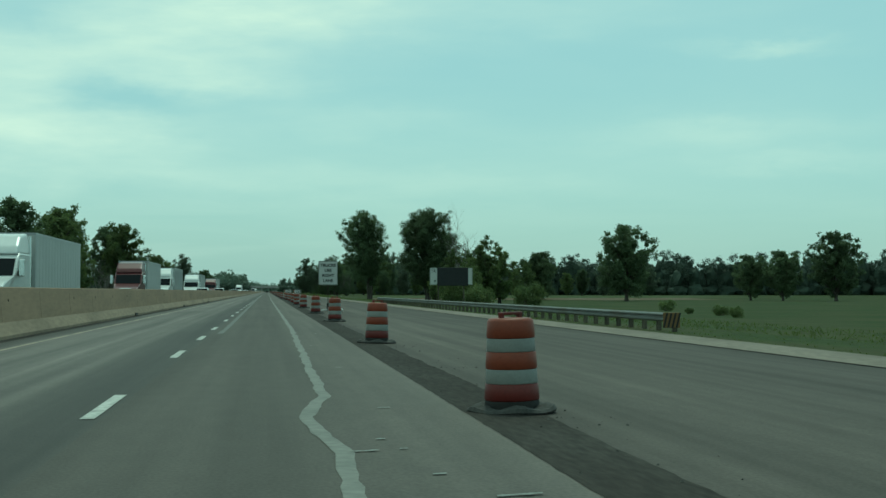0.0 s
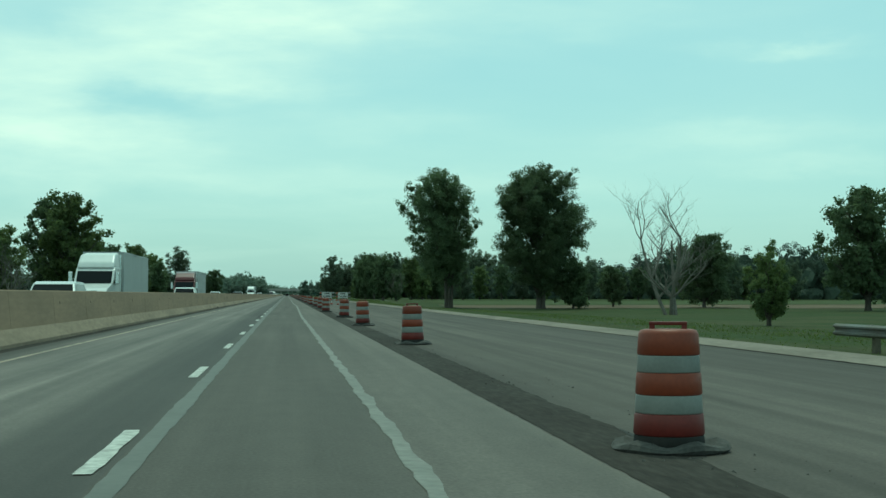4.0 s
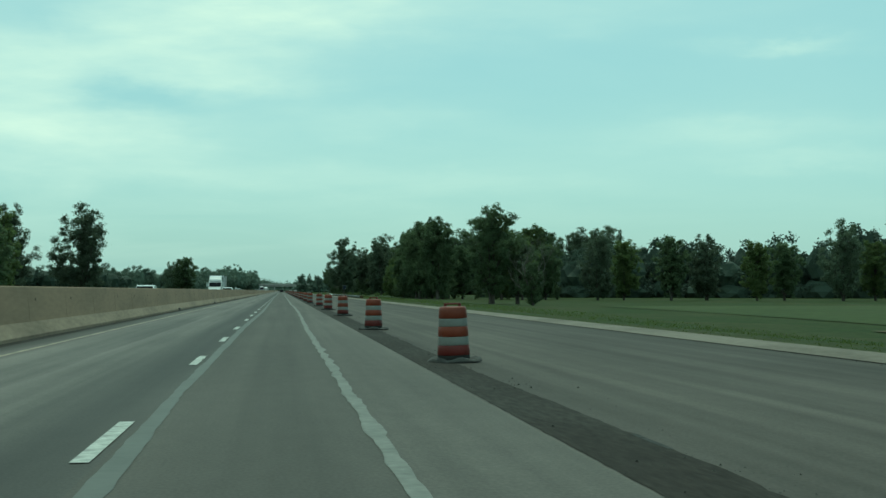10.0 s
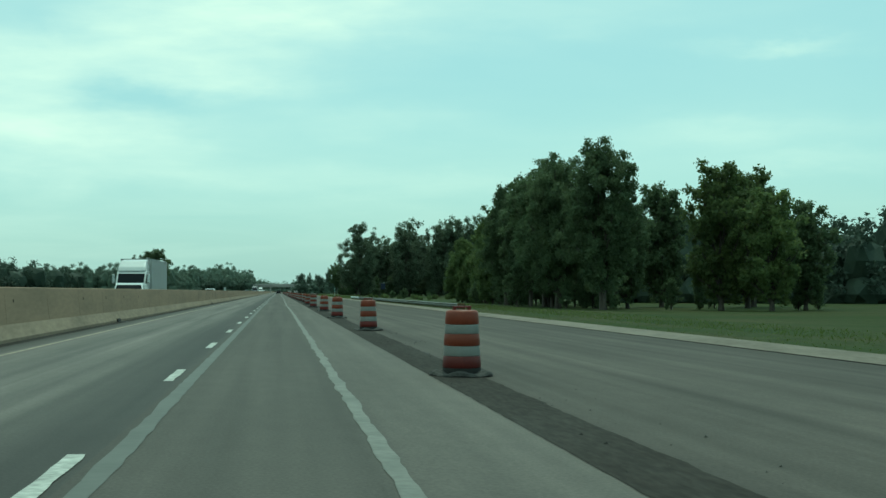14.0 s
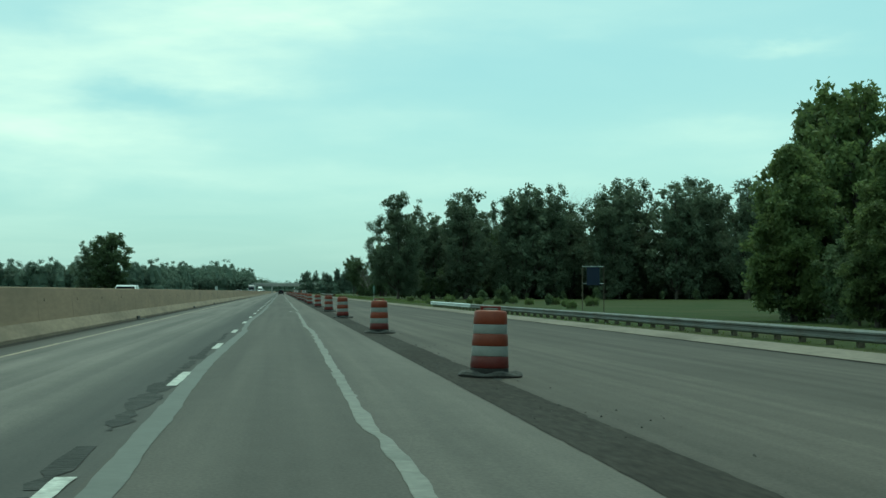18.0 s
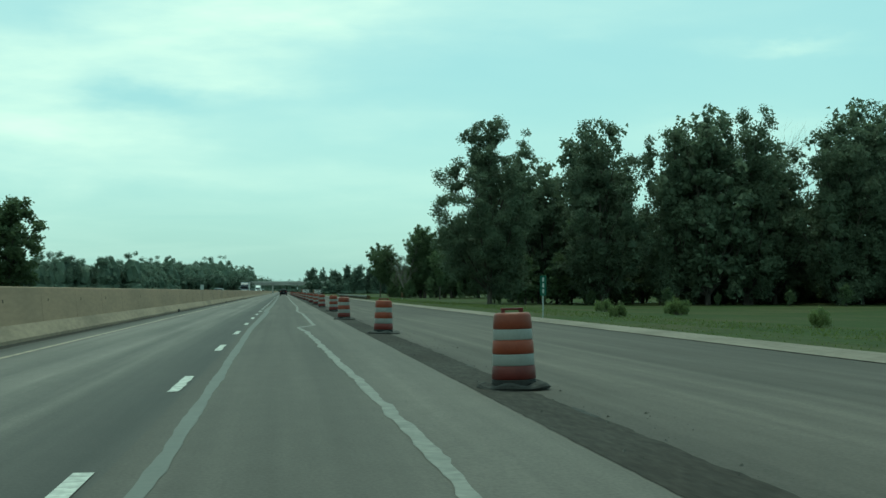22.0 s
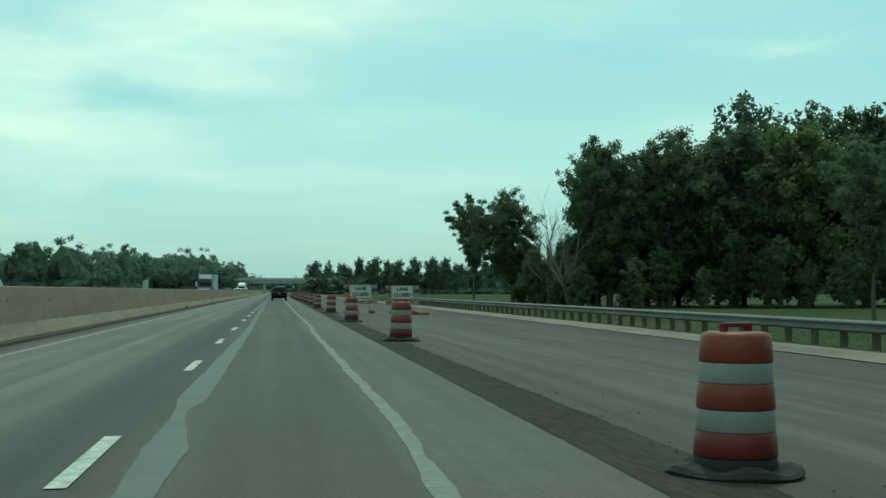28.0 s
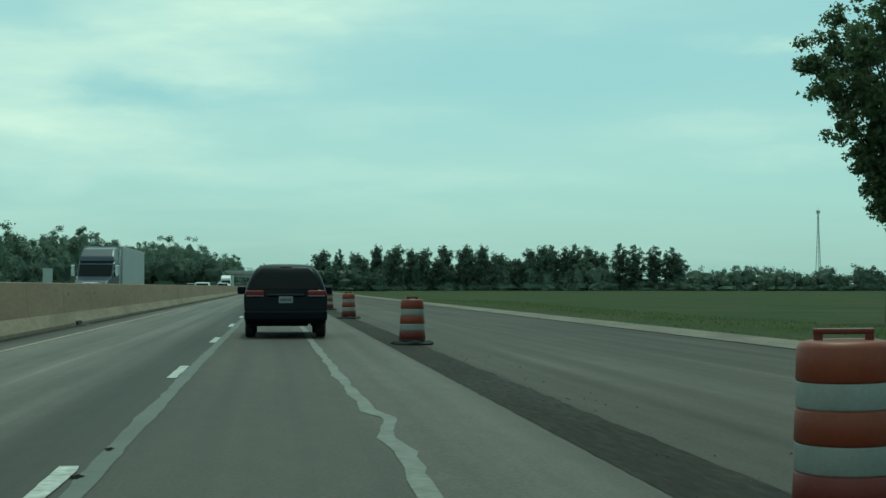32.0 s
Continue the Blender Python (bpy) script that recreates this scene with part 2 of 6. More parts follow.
M["left_lane"] = road_material("polished_asphalt_lane", [(-20.4, 0.0750), (-6.0, 0.0440), (-5.7, 0.0620), (-5.2, 0.0998), (-4.75, 0.1090), (-4.3, 0.0882), (-3.9, 0.0789), (-3.55, 0.0928), (-3.46, 0.1253), (-3.34, 0.0998), (-2.95, 0.0789), (-2.6, 0.0882), (-2.4, 0.0560), (-2.1, 0.0380), (-1.85, 0.0310), (-1.5, 0.0330), (-1.3, 0.0400)], 0.7, blotch=0.34, wobble=0.16)
M["lane"] = road_material("worn_asphalt_lane", [(-1.3, 0.0596), (-0.7, 0.0688), (0.1, 0.0619), (0.7, 0.0665), (0.95, 0.0780), (1.7, 0.0849), (2.4, 0.0916), (3.0, 0.0860)], 0.8, blotch=0.2)
M["closed_lane"] = road_material("milled_pavement", [(2.8, 0.0541), (3.4, 0.0658), (4.2, 0.0705), (4.6, 0.0788), (5.2, 0.0682), (5.7, 0.0823), (6.3, 0.0729), (6.8, 0.0635), (7.6, 0.0682), (8.3, 0.0600), (9.5, 0.0646), (10.6, 0.0552), (11.3, 0.0529), (11.6, 0.0447)], 0.9, (1.15, 0.98, 0.85), 0.27, 0.3)
M["strip"] = material("dark_joint_strip", (0.034, 0.029, 0.025), 1.0, vary=0.35, scale=0.7, fine=16, bump=0.5, stretch=(1, 0.2, 1), tint=(0.047, 0.042, 0.037), spec=0.12)
M["tar"] = material("black_tar_edge", (0.014, 0.013, 0.012), 1.0, vary=0.3, scale=3, fine=25, spec=0.04)
M["faint_paint"] = material("faint_white_paint", (0.20, 0.205, 0.19), 0.7, vary=0.25, scale=6, fine=30)
M["grit"] = material("road_grit", (0.030, 0.028, 0.025), 0.9, vary=0.3, scale=3, fine=30, tint=(0.12, 0.11, 0.10))
M["rail_old"] = material("weathered_rail_steel", (0.150, 0.155, 0.145), 0.55, 0.35, vary=0.2, scale=0.5, fine=12, tint=(0.11, 0.095, 0.075))
M["seal"] = material("pale_crack_sealant", (0.165, 0.160, 0.142), 0.7, vary=0.22, scale=2.0, fine=9, bump=0.2, tint=(0.120, 0.117, 0.104))
M["band"] = material("pale_patched_band", (0.102, 0.104, 0.094), 0.7, vary=0.10, scale=1.2, fine=9, bump=0.1, tint=(0.084, 0.085, 0.077))
M["rough"] = material("ravelled_joint", (0.020, 0.019, 0.017), 0.95, vary=0.35, scale=2.2, fine=12, bump=0.8, tint=(0.040, 0.038, 0.035))
M["white_line"] = material("worn_white_road_paint", (0.47, 0.465, 0.43), 0.7, vary=0.3, scale=5.0, fine=14, tint=(0.27, 0.265, 0.245))
M["yellow_line"] = material("worn_yellow_road_paint", (0.34, 0.272, 0.205), 0.8, vary=0.25, scale=2, fine=20, tint=(0.19, 0.165, 0.13))
M["concrete"] = material("tan_barrier_concrete", (0.300, 0.216, 0.148), 0.95, vary=0.10, scale=0.45, fine=4, bump=0.08, stretch=(1, 0.3, 2.2), tint=(0.240, 0.178, 0.124), spec=0.2)
M["joint"] = material("stained_barrier_joint", (0.265, 0.192, 0.132), 0.95, vary=0.2)
M["toe"] = material("dusty_concrete_toe", (0.270, 0.212, 0.156), 0.95, vary=0.16, scale=0.6, fine=6, bump=0.1, stretch=(1, 0.25, 1.5), tint=(0.190, 0.150, 0.112), spec=0.2)
M["kerb"] = material("pale_concrete_kerb", (0.200, 0.172, 0.142), 0.95, vary=0.18, scale=0.7, fine=8, bump=0.15, stretch=(1, 0.3, 1), tint=(0.140, 0.120, 0.098), spec=0.2)
M["grass"] = material("rough_grass", (0.032, 0.047, 0.013), 0.95, vary=0.35, scale=0.09, fine=1.8, bump=0.8, tint=(0.058, 0.057, 0.024), spec=0.08)
M["verge"] = material("dry_mown_verge", (0.036, 0.050, 0.015), 0.95, vary=0.3, scale=0.25, fine=3.0, bump=0.7, stretch=(1, 0.25, 1), tint=(0.056, 0.054, 0.025), spec=0.08)
M["field"] = material("young_crop_field", (0.050, 0.064, 0.022), 0.95, vary=0.22, scale=0.04, fine=0.8, bump=0.4, tint=(0.060, 0.070, 0.026), spec=0.1)
M["dirt"] = material("bare_field_soil", (0.125, 0.095, 0.062), 0.95, vary=0.2, scale=0.1, fine=2, bump=0.4, spec=0.1)
M["bark"] = material("grey_brown_bark", (0.082, 0.070, 0.058), 0.95, vary=0.3, scale=2, fine=12, bump=0.6, stretch=(1, 1, 0.3))
M["dead"] = material("bleached_dead_wood", (0.16, 0.145, 0.125), 0.95, vary=0.25, scale=2, fine=12, bump=0.4)
M["leaf"] = leaf_material("dark_green_leaves", (0.128, 0.164, 0.078), (0.100, 0.136, 0.074), 0.5)
M["leaf_grey"] = leaf_material("silvery_poplar_leaves", (0.142, 0.168, 0.108), (0.104, 0.136, 0.090), 0.5)
M["leaf_light"] = leaf_material("fresh_green_leaves", (0.152, 0.186, 0.064), (0.100, 0.136, 0.058), 0.5)
# distance haze put into leaf colour: leaf_far bluer, leaf_pale bluer and paler
M["leaf_far"] = leaf_material("distant_leaves", (0.078, 0.104, 0.074), (0.060, 0.084, 0.064), 0.35)
M["leaf_pale"] = leaf_material("haze_pale_leaves", (0.150, 0.190, 0.140), (0.118, 0.156, 0.122), 0.4)
M["tuft"] = leaf_material("grass_blades", (0.120, 0.150, 0.046), (0.096, 0.122, 0.038), 0.6)
M["steel"] = material("galvanised_steel", (0.42, 0.44, 0.44), 0.5, 0.7, vary=0.1, scale=0.6, fine=20)
M["steel_new"] = material("new_galvanised_steel", (0.72, 0.75, 0.75), 0.35, 0.8, vary=0.06)
M["wood"] = material("weathered_timber_post", (0.11, 0.095, 0.07), 0.95, vary=0.25, scale=3, fine=20, bump=0.4, per_object=0.25)
M["stripe_orange"] = material("reflective_orange_stripe", (0.36, 0.075, 0.020), 0.5, vary=0.08, scale=3, fine=30)
M["orange"] = material("faded_orange_plastic", (0.165, 0.031, 0.012), 0.5, vary=0.12, scale=3, fine=30, per_object=0.12)
M["red_orange"] = material("faded_red_orange_plastic", (0.112, 0.013, 0.010), 0.5, vary=0.15, scale=3, fine=30, per_object=0.15)
M["white_band"] = material("dusty_white_reflective_band", (0.215, 0.218, 0.206), 0.5, vary=0.1, scale=5, fine=40, per_object=0.08)
M["rubber"] = material("black_rubber", (0.022, 0.021, 0.020), 0.85, vary=0.25, scale=4, fine=30)
M["dusty_rubber"] = material("dusty_rubber_base", (0.045, 0.043, 0.040), 0.9, vary=0.3, scale=5, fine=30, per_object=0.5)
M["sign_white"] = material("white_sign_sheeting", (0.46, 0.465, 0.45), 0.55, vary=0.04, scale=2, fine=20)
M["black"] = material("black_paint", (0.012, 0.012, 0.012), 0.6, vary=0.1)
M["cover"] = material("black_plastic_sheet", (0.010, 0.011, 0.013), 0.5, vary=0.3, scale=3)
M["green_sign"] = material("green_sign_sheeting", (0.010, 0.075, 0.048), 0.6, vary=0.06)
M["blue_sign"] = material("blue_sign_sheeting", (0.004, 0.012, 0.036), 0.6, vary=0.06)
M["yellow_sign"] = material("yellow_sign_sheeting", (0.15, 0.085, 0.03), 0.6, vary=0.06)
M["sandbag"] = material("pale_sandbag_cloth", (0.55, 0.55, 0.52), 0.9, vary=0.15, scale=6, fine=40)
M["sandbag_red"] = material("dusty_orange_sandbag_cloth", (0.26, 0.088, 0.070), 0.95, vary=0.3, scale=6, fine=40)
M["van_paint"] = material("dark_navy_car_paint", (0.004, 0.005, 0.008), 0.3, 0.0, vary=0.05, spec=0.10)
M["glass_dark"] = material("tinted_car_glass", (0.004, 0.005, 0.006), 0.08, 0.0, vary=0.02, spec=0.14)
M["dim_lens"] = material("dim_reversing_lens", (0.22, 0.16, 0.16), 0.3, vary=0.05)
M["tail"] = material("red_tail_lamp", (0.115, 0.007, 0.012), 0.25, vary=0.05)
M["plate"] = material("pale_number_plate", (0.22, 0.23, 0.24), 0.5, vary=0.05)
M["tyre"] = material("tyre_rubber", (0.018, 0.018, 0.018), 0.85, vary=0.15)
M["rim"] = material("alloy_rim", (0.35, 0.36, 0.37), 0.35, 0.8, vary=0.05)
M["chrome"] = material("chrome", (0.75, 0.76, 0.77), 0.18, 1.0, vary=0.03)
M["trailer"] = material("white_trailer_panels", (0.40, 0.41, 0.40), 0.55, vary=0.06, scale=0.5, fine=6)
M["cab_white"] = material("white_lorry_paint", (0.60, 0.61, 0.60), 0.3, vary=0.04)
M["cab_red"] = material("dark_red_lorry_paint", (0.085, 0.018, 0.022), 0.3, vary=0.05)
M["cab_dark"] = material("dark_blue_lorry_paint", (0.03, 0.04, 0.06), 0.3, vary=0.05)
M["car_white"] = material("white_car_paint", (0.58, 0.60, 0.60), 0.25, vary=0.03)
M["car_silver"] = material("silver_car_paint", (0.30, 0.31, 0.32), 0.28, 0.5, vary=0.03)
M["car_red"] = material("red_car_paint", (0.20, 0.020, 0.022), 0.25, vary=0.03)
M["car_dark"] = material("dark_car_paint", (0.025, 0.027, 0.032), 0.25, vary=0.03)
M["lamp_lens"] = material("headlamp_lens", (0.75, 0.77, 0.78), 0.12, vary=0.03)
M["bridge"] = material("pale_bridge_concrete", (0.42, 0.41, 0.385), 0.9, vary=0.12, scale=0.4, fine=4)

# ---- mesh helpers ----
def smooth_mesh(me):
    me.polygons.foreach_set("use_smooth", [True] * len(me.polygons))

def part(name, bm, mat, parent=None, label="", smooth=False):
    me = bpy.data.meshes.new(name)
    bmesh.ops.recalc_face_normals(bm, faces=bm.faces)
    bm.to_mesh(me); bm.free()
    me.materials.append(M[mat] if isinstance(mat, str) else mat)
    if smooth:
        smooth_mesh(me)
    ob = new(name, me)
    if parent:
        ob.parent = parent
    if label:
        ob["label"] = label
    return ob

def raw(name, verts, faces, mat, parent=None, label="", smooth=False):
    me = bpy.data.meshes.new(name)
    me.from_pydata(verts, [], faces)
    me.materials.append(M[mat])
    if smooth:
        smooth_mesh(me)
    ob = new(name, me)
    if parent:
        ob.parent = parent
    if label:
        ob["label"] = label
    return ob

def root(name, m, label, category, group=""):
    ob = new(name)
    ob.empty_display_size = 0.3
    ob.matrix_basis = m
    return tagged(ob, label, category, group)

def box(bm, x0, x1, y0, y1, z0, z1, bevel=0.0, m=None):
    """Adds a box; returns its vertices."""
    g = bmesh.ops.create_cube(bm, size=1.0)
    t = Matrix.LocRotScale(((x0 + x1) / 2, (y0 + y1) / 2, (z0 + z1) / 2), None, (abs(x1 - x0), abs(y1 - y0), abs(z1 - z0)))
    if m:
        t = m @ t
    bmesh.ops.transform(bm, matrix=t, verts=g["verts"])
    if bevel:
        es = list({e for v in g["verts"] for e in v.link_edges})
        bmesh.ops.bevel(bm, geom=es, offset=bevel, segments=2, affect="EDGES", profile=0.5)
    return bm

def cyl(bm, p, q, r0, r1=None, n=12):
    """Adds a tapered round bar from p to q."""
    p, q = Vector(p), Vector(q)
    d = q - p
    g = bmesh.ops.create_cone(bm, cap_ends=True, segments=n, radius1=r0, radius2=r0 if r1 is None else r1, depth=d.length)
    t = Matrix.Translation((p + q) / 2) @ d.to_track_quat("Z", "Y").to_matrix().to_4x4()
    bmesh.ops.transform(bm, matrix=t, verts=g["verts"])
    return bm

def boxed(*a, **k):
    return box(bmesh.new(), *a, **k)

def lathe(profile, n=20):
    """A solid of revolution from (radius, height) pairs."""
    v, f = [], []
    for r, z in profile:
        v += [(r * math.cos(2 * math.pi * i / n), r * math.sin(2 * math.pi * i / n), z) for i in range(n)]
    for j in range(len(profile) - 1):
        f += [(j * n + i, j * n + (i + 1) % n, (j + 1) * n + (i + 1) % n, (j + 1) * n + i) for i in range(n)]
    f.append(tuple(range(n))[::-1])
    f.append(tuple(range((len(profile) - 1) * n, len(profile) * n)))
    return v, f

def prism(outline, x0, x1):
    """A bmesh of a (y, z) outline drawn out from x0 to x1."""
    bm = bmesh.new()
    a = [bm.verts.new((x0, y, z)) for y, z in outline]
    b = [bm.verts.new((x1, y, z)) for y, z in outline]
    n = len(outline)
    bm.faces.new(a); bm.faces.new(b[::-1])
    for i in range(n):
        bm.faces.new((a[i], b[i], b[(i + 1) % n], a[(i + 1) % n]))
    return bm

def words(text, size, mat, parent, m, name="lettering", bold=0.0):
    """Letters as a thin mesh, standing in the xz plane of the pose m."""
    cu = bpy.data.curves.new(name, "FONT")
    cu.body, cu.size, cu.align_x, cu.align_y, cu.extrude = text, size, "CENTER", "CENTER", 0.002
    cu.offset = bold
    tmp = bpy.data.objects.new(name, cu)
    scene.collection.objects.link(tmp)
    me = bpy.data.meshes.new_from_object(tmp.evaluated_get(bpy.context.evaluated_depsgraph_get()))
    bpy.data.objects.remove(tmp)
    me.materials.clear(); me.materials.append(M[mat])
    ob = new(name, me)
    ob.parent = parent
    ob.matrix_basis = m @ pose(0, 0, 0, 90, 0, 0)
    return ob

# ---- the ground's shape ----
def road_z(x):
    """Crossfall of the carriageway."""
    return -0.018 * max(x - 0.5, 0.0) - 0.008 * max(-1.5 - x, 0.0)

KERB_IN, KERB_OUT = 11.6, 12.75
Y0, Y1 = -60.0, 3800.0

def ground_z(x, y):
    if x > KERB_OUT:
        dip = 0.8 * math.exp(-((y - 345) / 75) ** 2) * min(1.0, max(0.0, (x - 15) / 9))
        return -0.22 - min((x - KERB_OUT) * 0.018, 0.42) - dip + 0.10 * noise.noise(Vector((x * 0.02, y * 0.02, 0)))
    if x < -20.5:
        return -0.25 - min((-20.5 - x) * 0.03, 0.6)
    return -0.6

def sheet(name, xs, ys, zf, mat, label, kind="structure", category="ground"):
    v = [(x, y, zf(x, y)) for y in ys for x in xs]
    n = len(xs)
    f = [(j * n + i, j * n + i + 1, (j + 1) * n + i + 1, (j + 1) * n + i) for j in range(len(ys) - 1) for i in range(n - 1)]
    ob = raw(name, v, f, mat)
    return tagged(ob, label, category, kind=kind)

ys_ground = [-3000, -600, -200] + [-60 + 20 * i for i in range(80)] + [1700, 2200, 3000, 4500]
sheet("ground", [-4000, -1200, -400, -150, -80, -45, -28, -20.6, -20.4, -6.4, KERB_OUT - 0.3, KERB_OUT, 14, 15, 17, 20, 25, 32, 42, 55, 75, 100, 150, 250, 450, 1200, 4000], ys_ground, ground_z, "grass", "rough green roadside grass reaching the horizon")

def verge(x, y):
    return ground_z(x, y) + 0.03
ys_verge = [y for y in ys_ground if -70 < y < 1600]
vx = [KERB_OUT + 0.03, 14, 15, 17, 20]
vv, vf = [], []
for y in ys_verge:
    vv += [(x + (1.1 * noise.noise(Vector((y * 0.05, 2, 0))) - 1.2 if x == 20 else 0), y, verge(x, y) - (0.05 if x == 20 else 0)) for x in vx]
vf = [(j * 5 + i, j * 5 + i + 1, j * 5 + i + 6, j * 5 + i + 5) for j in range(len(ys_verge) - 1) for i in range(4)]
tagged(raw("verge", vv, vf, "verge"), "dry olive mown grass verge behind the kerb", "grass", kind="structure")

def strip(name, x0, x1, mat, label, dz=0.0, y0=Y0, y1=Y1, category="road"):
    ys = [y0 + (y1 - y0) * i / 40 for i in range(41)]
    xs = [x0, (x0 + x1) / 2, x1] if x0 * x1 > -1 and not (x0 < 0.5 < x1) else [x0, max(x0 + 0.01, min(0.5, x1 - 0.01)), x1]
    return sheet(name, xs, ys, lambda x, y: road_z(x) + dz, mat, label, category=category)

strip("road_left_lane", -6.52, -1.30, "left_lane", "grey-green worn asphalt passing lane with polished wheel paths")
strip("road_right_lane", -1.30, 2.9, "lane", "worn grey asphalt lane open to traffic")
strip("road_closed_lanes", 2.9, KERB_IN, "closed_lane", "closed grey pavement lanes with faint tyre streaks")

# kerb: low mountable concrete edge
kerb_v = [(KERB_IN, road_z(KERB_IN) - 0.1), (KERB_IN, road_z(KERB_IN) + 0.012), (KERB_IN + 0.55, road_z(KERB_IN) + 0.075), (KERB_OUT, road_z(KERB_IN) + 0.09), (KERB_OUT + 0.05, road_z(KERB_IN) - 0.15)]
kv, kf = [], []
kys = [Y0 + 30 * i for i in range(129)]
for y in kys:
    kv += [(x, y, z) for x, z in kerb_v]
for j in range(len(kys) - 1):
    kf += [(j * 5 + i, j * 5 + i + 1, j * 5 + 6 + i, j * 5 + 5 + i) for i in range(4)]
tagged(raw("kerb", kv, kf, "kerb"), "pale concrete kerb along the closed shoulder", "kerb", kind="structure")

# ---- median barrier ----
BAR_X = -6.90
prof = [(0.40, 0.0), (0.40, 0.08), (0.20, 0.42), (0.11, 1.35), (0.09, 1.37), (-0.09, 1.37), (-0.11, 1.35), (-0.20, 0.42), (-0.40, 0.08), (-0.40, 0.0)]
def barrier():
    z0 = road_z(-6.0)
    ys = [Y0 + 60 * i for i in range(64)]
    rt = new("median_barrier")
    tagged(rt, "long tan concrete median barrier with a pale toe", "barrier", kind="structure")
    def run(idx, mat, name):
        v, f = [], []
        n = len(idx)
        for y in ys:
            v += [(BAR_X + prof[i][0], y, z0 + prof[i][1]) for i in idx]
        for j in range(len(ys) - 1):
            f += [(j * n + i, j * n + i + 1, (j + 1) * n + i + 1, (j + 1) * n + i) for i in range(n - 1)]
        raw(name, v, f, mat, rt)
    run([0, 1, 2], "toe", "toe")
    run([2, 3, 4, 5, 6, 7], "concrete", "wall_face")
    run([7, 8, 9], "toe", "toe")
    return rt
bar = barrier()
strip("kerb_joint", KERB_IN - 0.13, KERB_IN - 0.005, "tar", "dark open joint along the kerb", 0.005)
strip("gutter", -6.51, -6.14, "strip", "dirty dark gutter along the barrier's foot", 0.004)

# ---- road markings ----
strip("edge_line", -5.37, -5.25, "yellow_line", "worn pale yellow edge line", 0.006, category="road marking")
ANCHORS = [13.4, 25.5, 43.9, 56.2, 77.8, 89.8, 113.1, 125.3, 136.4, 201.7, 223.9, 235.2, 257.3, 269.5, 289.5, 302.1, 322.7, 335.3, 355.3, 368.1, 388.7, 401, 421.3, 433, 455.3, 467.2, 568, 580.1, 602.7, 625.4, 637.2, 660, 671.8, 704.7, 716.7, 737.9, 749.6, 770.6, 782.1, 803.4, 814.3, 835.1, 846.3, 867.9, 879.9, 965.8, 978.3, 999.9, 1012.5, 1032.5, 1045, 1066.5, 1078.5, 1100.3, 1112.1]
dash_ys = []
for a, b in zip(ANCHORS, ANCHORS[1:]):
    k = max(1, round((b - a) / 11.5))
    dash_ys += [a + (b - a) * i / k for i in range(k)]
dash_ys = [13.3 - 11.5 * i for i in range(5, 0, -1)] + dash_ys + [1112.1 + 11.9 * i for i in range(60)]
def dash_mesh(seed):
    rng = random.Random(seed)
    bm = bmesh.new()
    n = 12
    L_ = [(-0.070 + rng.uniform(-0.008, 0.008) * (seed > 0), 3.05 * i / n) for i in range(n + 1)]
    R_ = [(0.070 + rng.uniform(-0.016, 0.008) * (seed > 0), 3.05 * i / n) for i in range(n + 1)]
    a = [bm.verts.new((x, y, 0)) for x, y in L_]
    b = [bm.verts.new((x, y, 0)) for x, y in R_]
    for i in range(n):
        if seed > 2 and rng.random() < 0.07:
            continue
        bm.faces.new((a[i], b[i], b[i + 1], a[i + 1]))
    me = bpy.data.meshes.new("lane_dash")
    bm.to_mesh(me); bm.free()
    me.materials.append(M["white_line"])
    return me
dash_kinds = [dash_mesh(i) for i in range(6)]
DASH_X = -1.435
lane_line = tagged(new("lane_line"), "broken white lane line of worn painted dashes", "road marking", kind="structure")
for i, y in enumerate(dash_ys):
    ob = new("dash", dash_kinds[(i * 7 + i // 3) % 6])
    ob.parent = lane_line
    ob.location = (DASH_X + 0.02 * noise.noise(Vector((y * 0.3, 1, 4))), y, road_z(DASH_X) + 0.008)

def wavy(name, mat, label, centre, half, y0, y1, step, dz):
    """A ragged band along the road; centre and half are functions of y."""
    n = int((y1 - y0) / step)
    v, f = [], []
    for i in range(n + 1):
        y = y0 + (y1 - y0) * i / n
        c, h = centre(y), half(y)
        for s in (-1, 1):
            x = c + s * h + 0.025 * noise.noise(Vector((s * 7.0, y * 3.1, 2)))
            v.append((x, y, road_z(x) + dz))
    f = [(2 * i, 2 * i + 1, 2 * i + 3, 2 * i + 2) for i in range(n) if half(y0 + (y1 - y0) * (i + 0.5) / n) > 0.025]
    return tagged(raw(name, v, f, mat), label, "road marking", kind="structure")

SEAL = [(8.2, 0.79), (10.5, 0.84), (13.2, 0.61), (16.1, 0.91), (45.1, 1.04), (216.1, 0.75), (284.3, 1.01), (321.6, 0.80), (389.2, 0.79), (422.6, 0.95), (456.2, 0.92), (459.2, 0.84), (559.4, 0.86), (592.8, 0.80), (595.2, 0.71), (629.0, 0.83), (632.2, 0.74), (661.8, 0.92), (666.9, 0.82), (695.2, 0.94), (697.6, 0.84), (698.6, 0.97), (699.8, 0.91), (701.3, 0.53), (703.6, 0.58), (705.2, 1.01), (730.4, 0.91), (765.2, 1.01), (795.2, 0.60), (798.4, 0.42), (800.0, 0.43), (803.0, 1.00), (828.7, 0.96), (836.2, 0.76), (862.3, 1.04), (866.7, 0.92), (868.2, 1.13), (870.9, 0.99), (965.2, 0.91), (969.8, 1.03), (999.5, 0.97), (1001.8, 1.07), (1036.5, 0.93), (1102.5, 0.84), (1104.0, 0.91), (1104.9, 0.82), (1106.6, 1.00), (1107.5, 0.85), (1122.9, 0.73)]
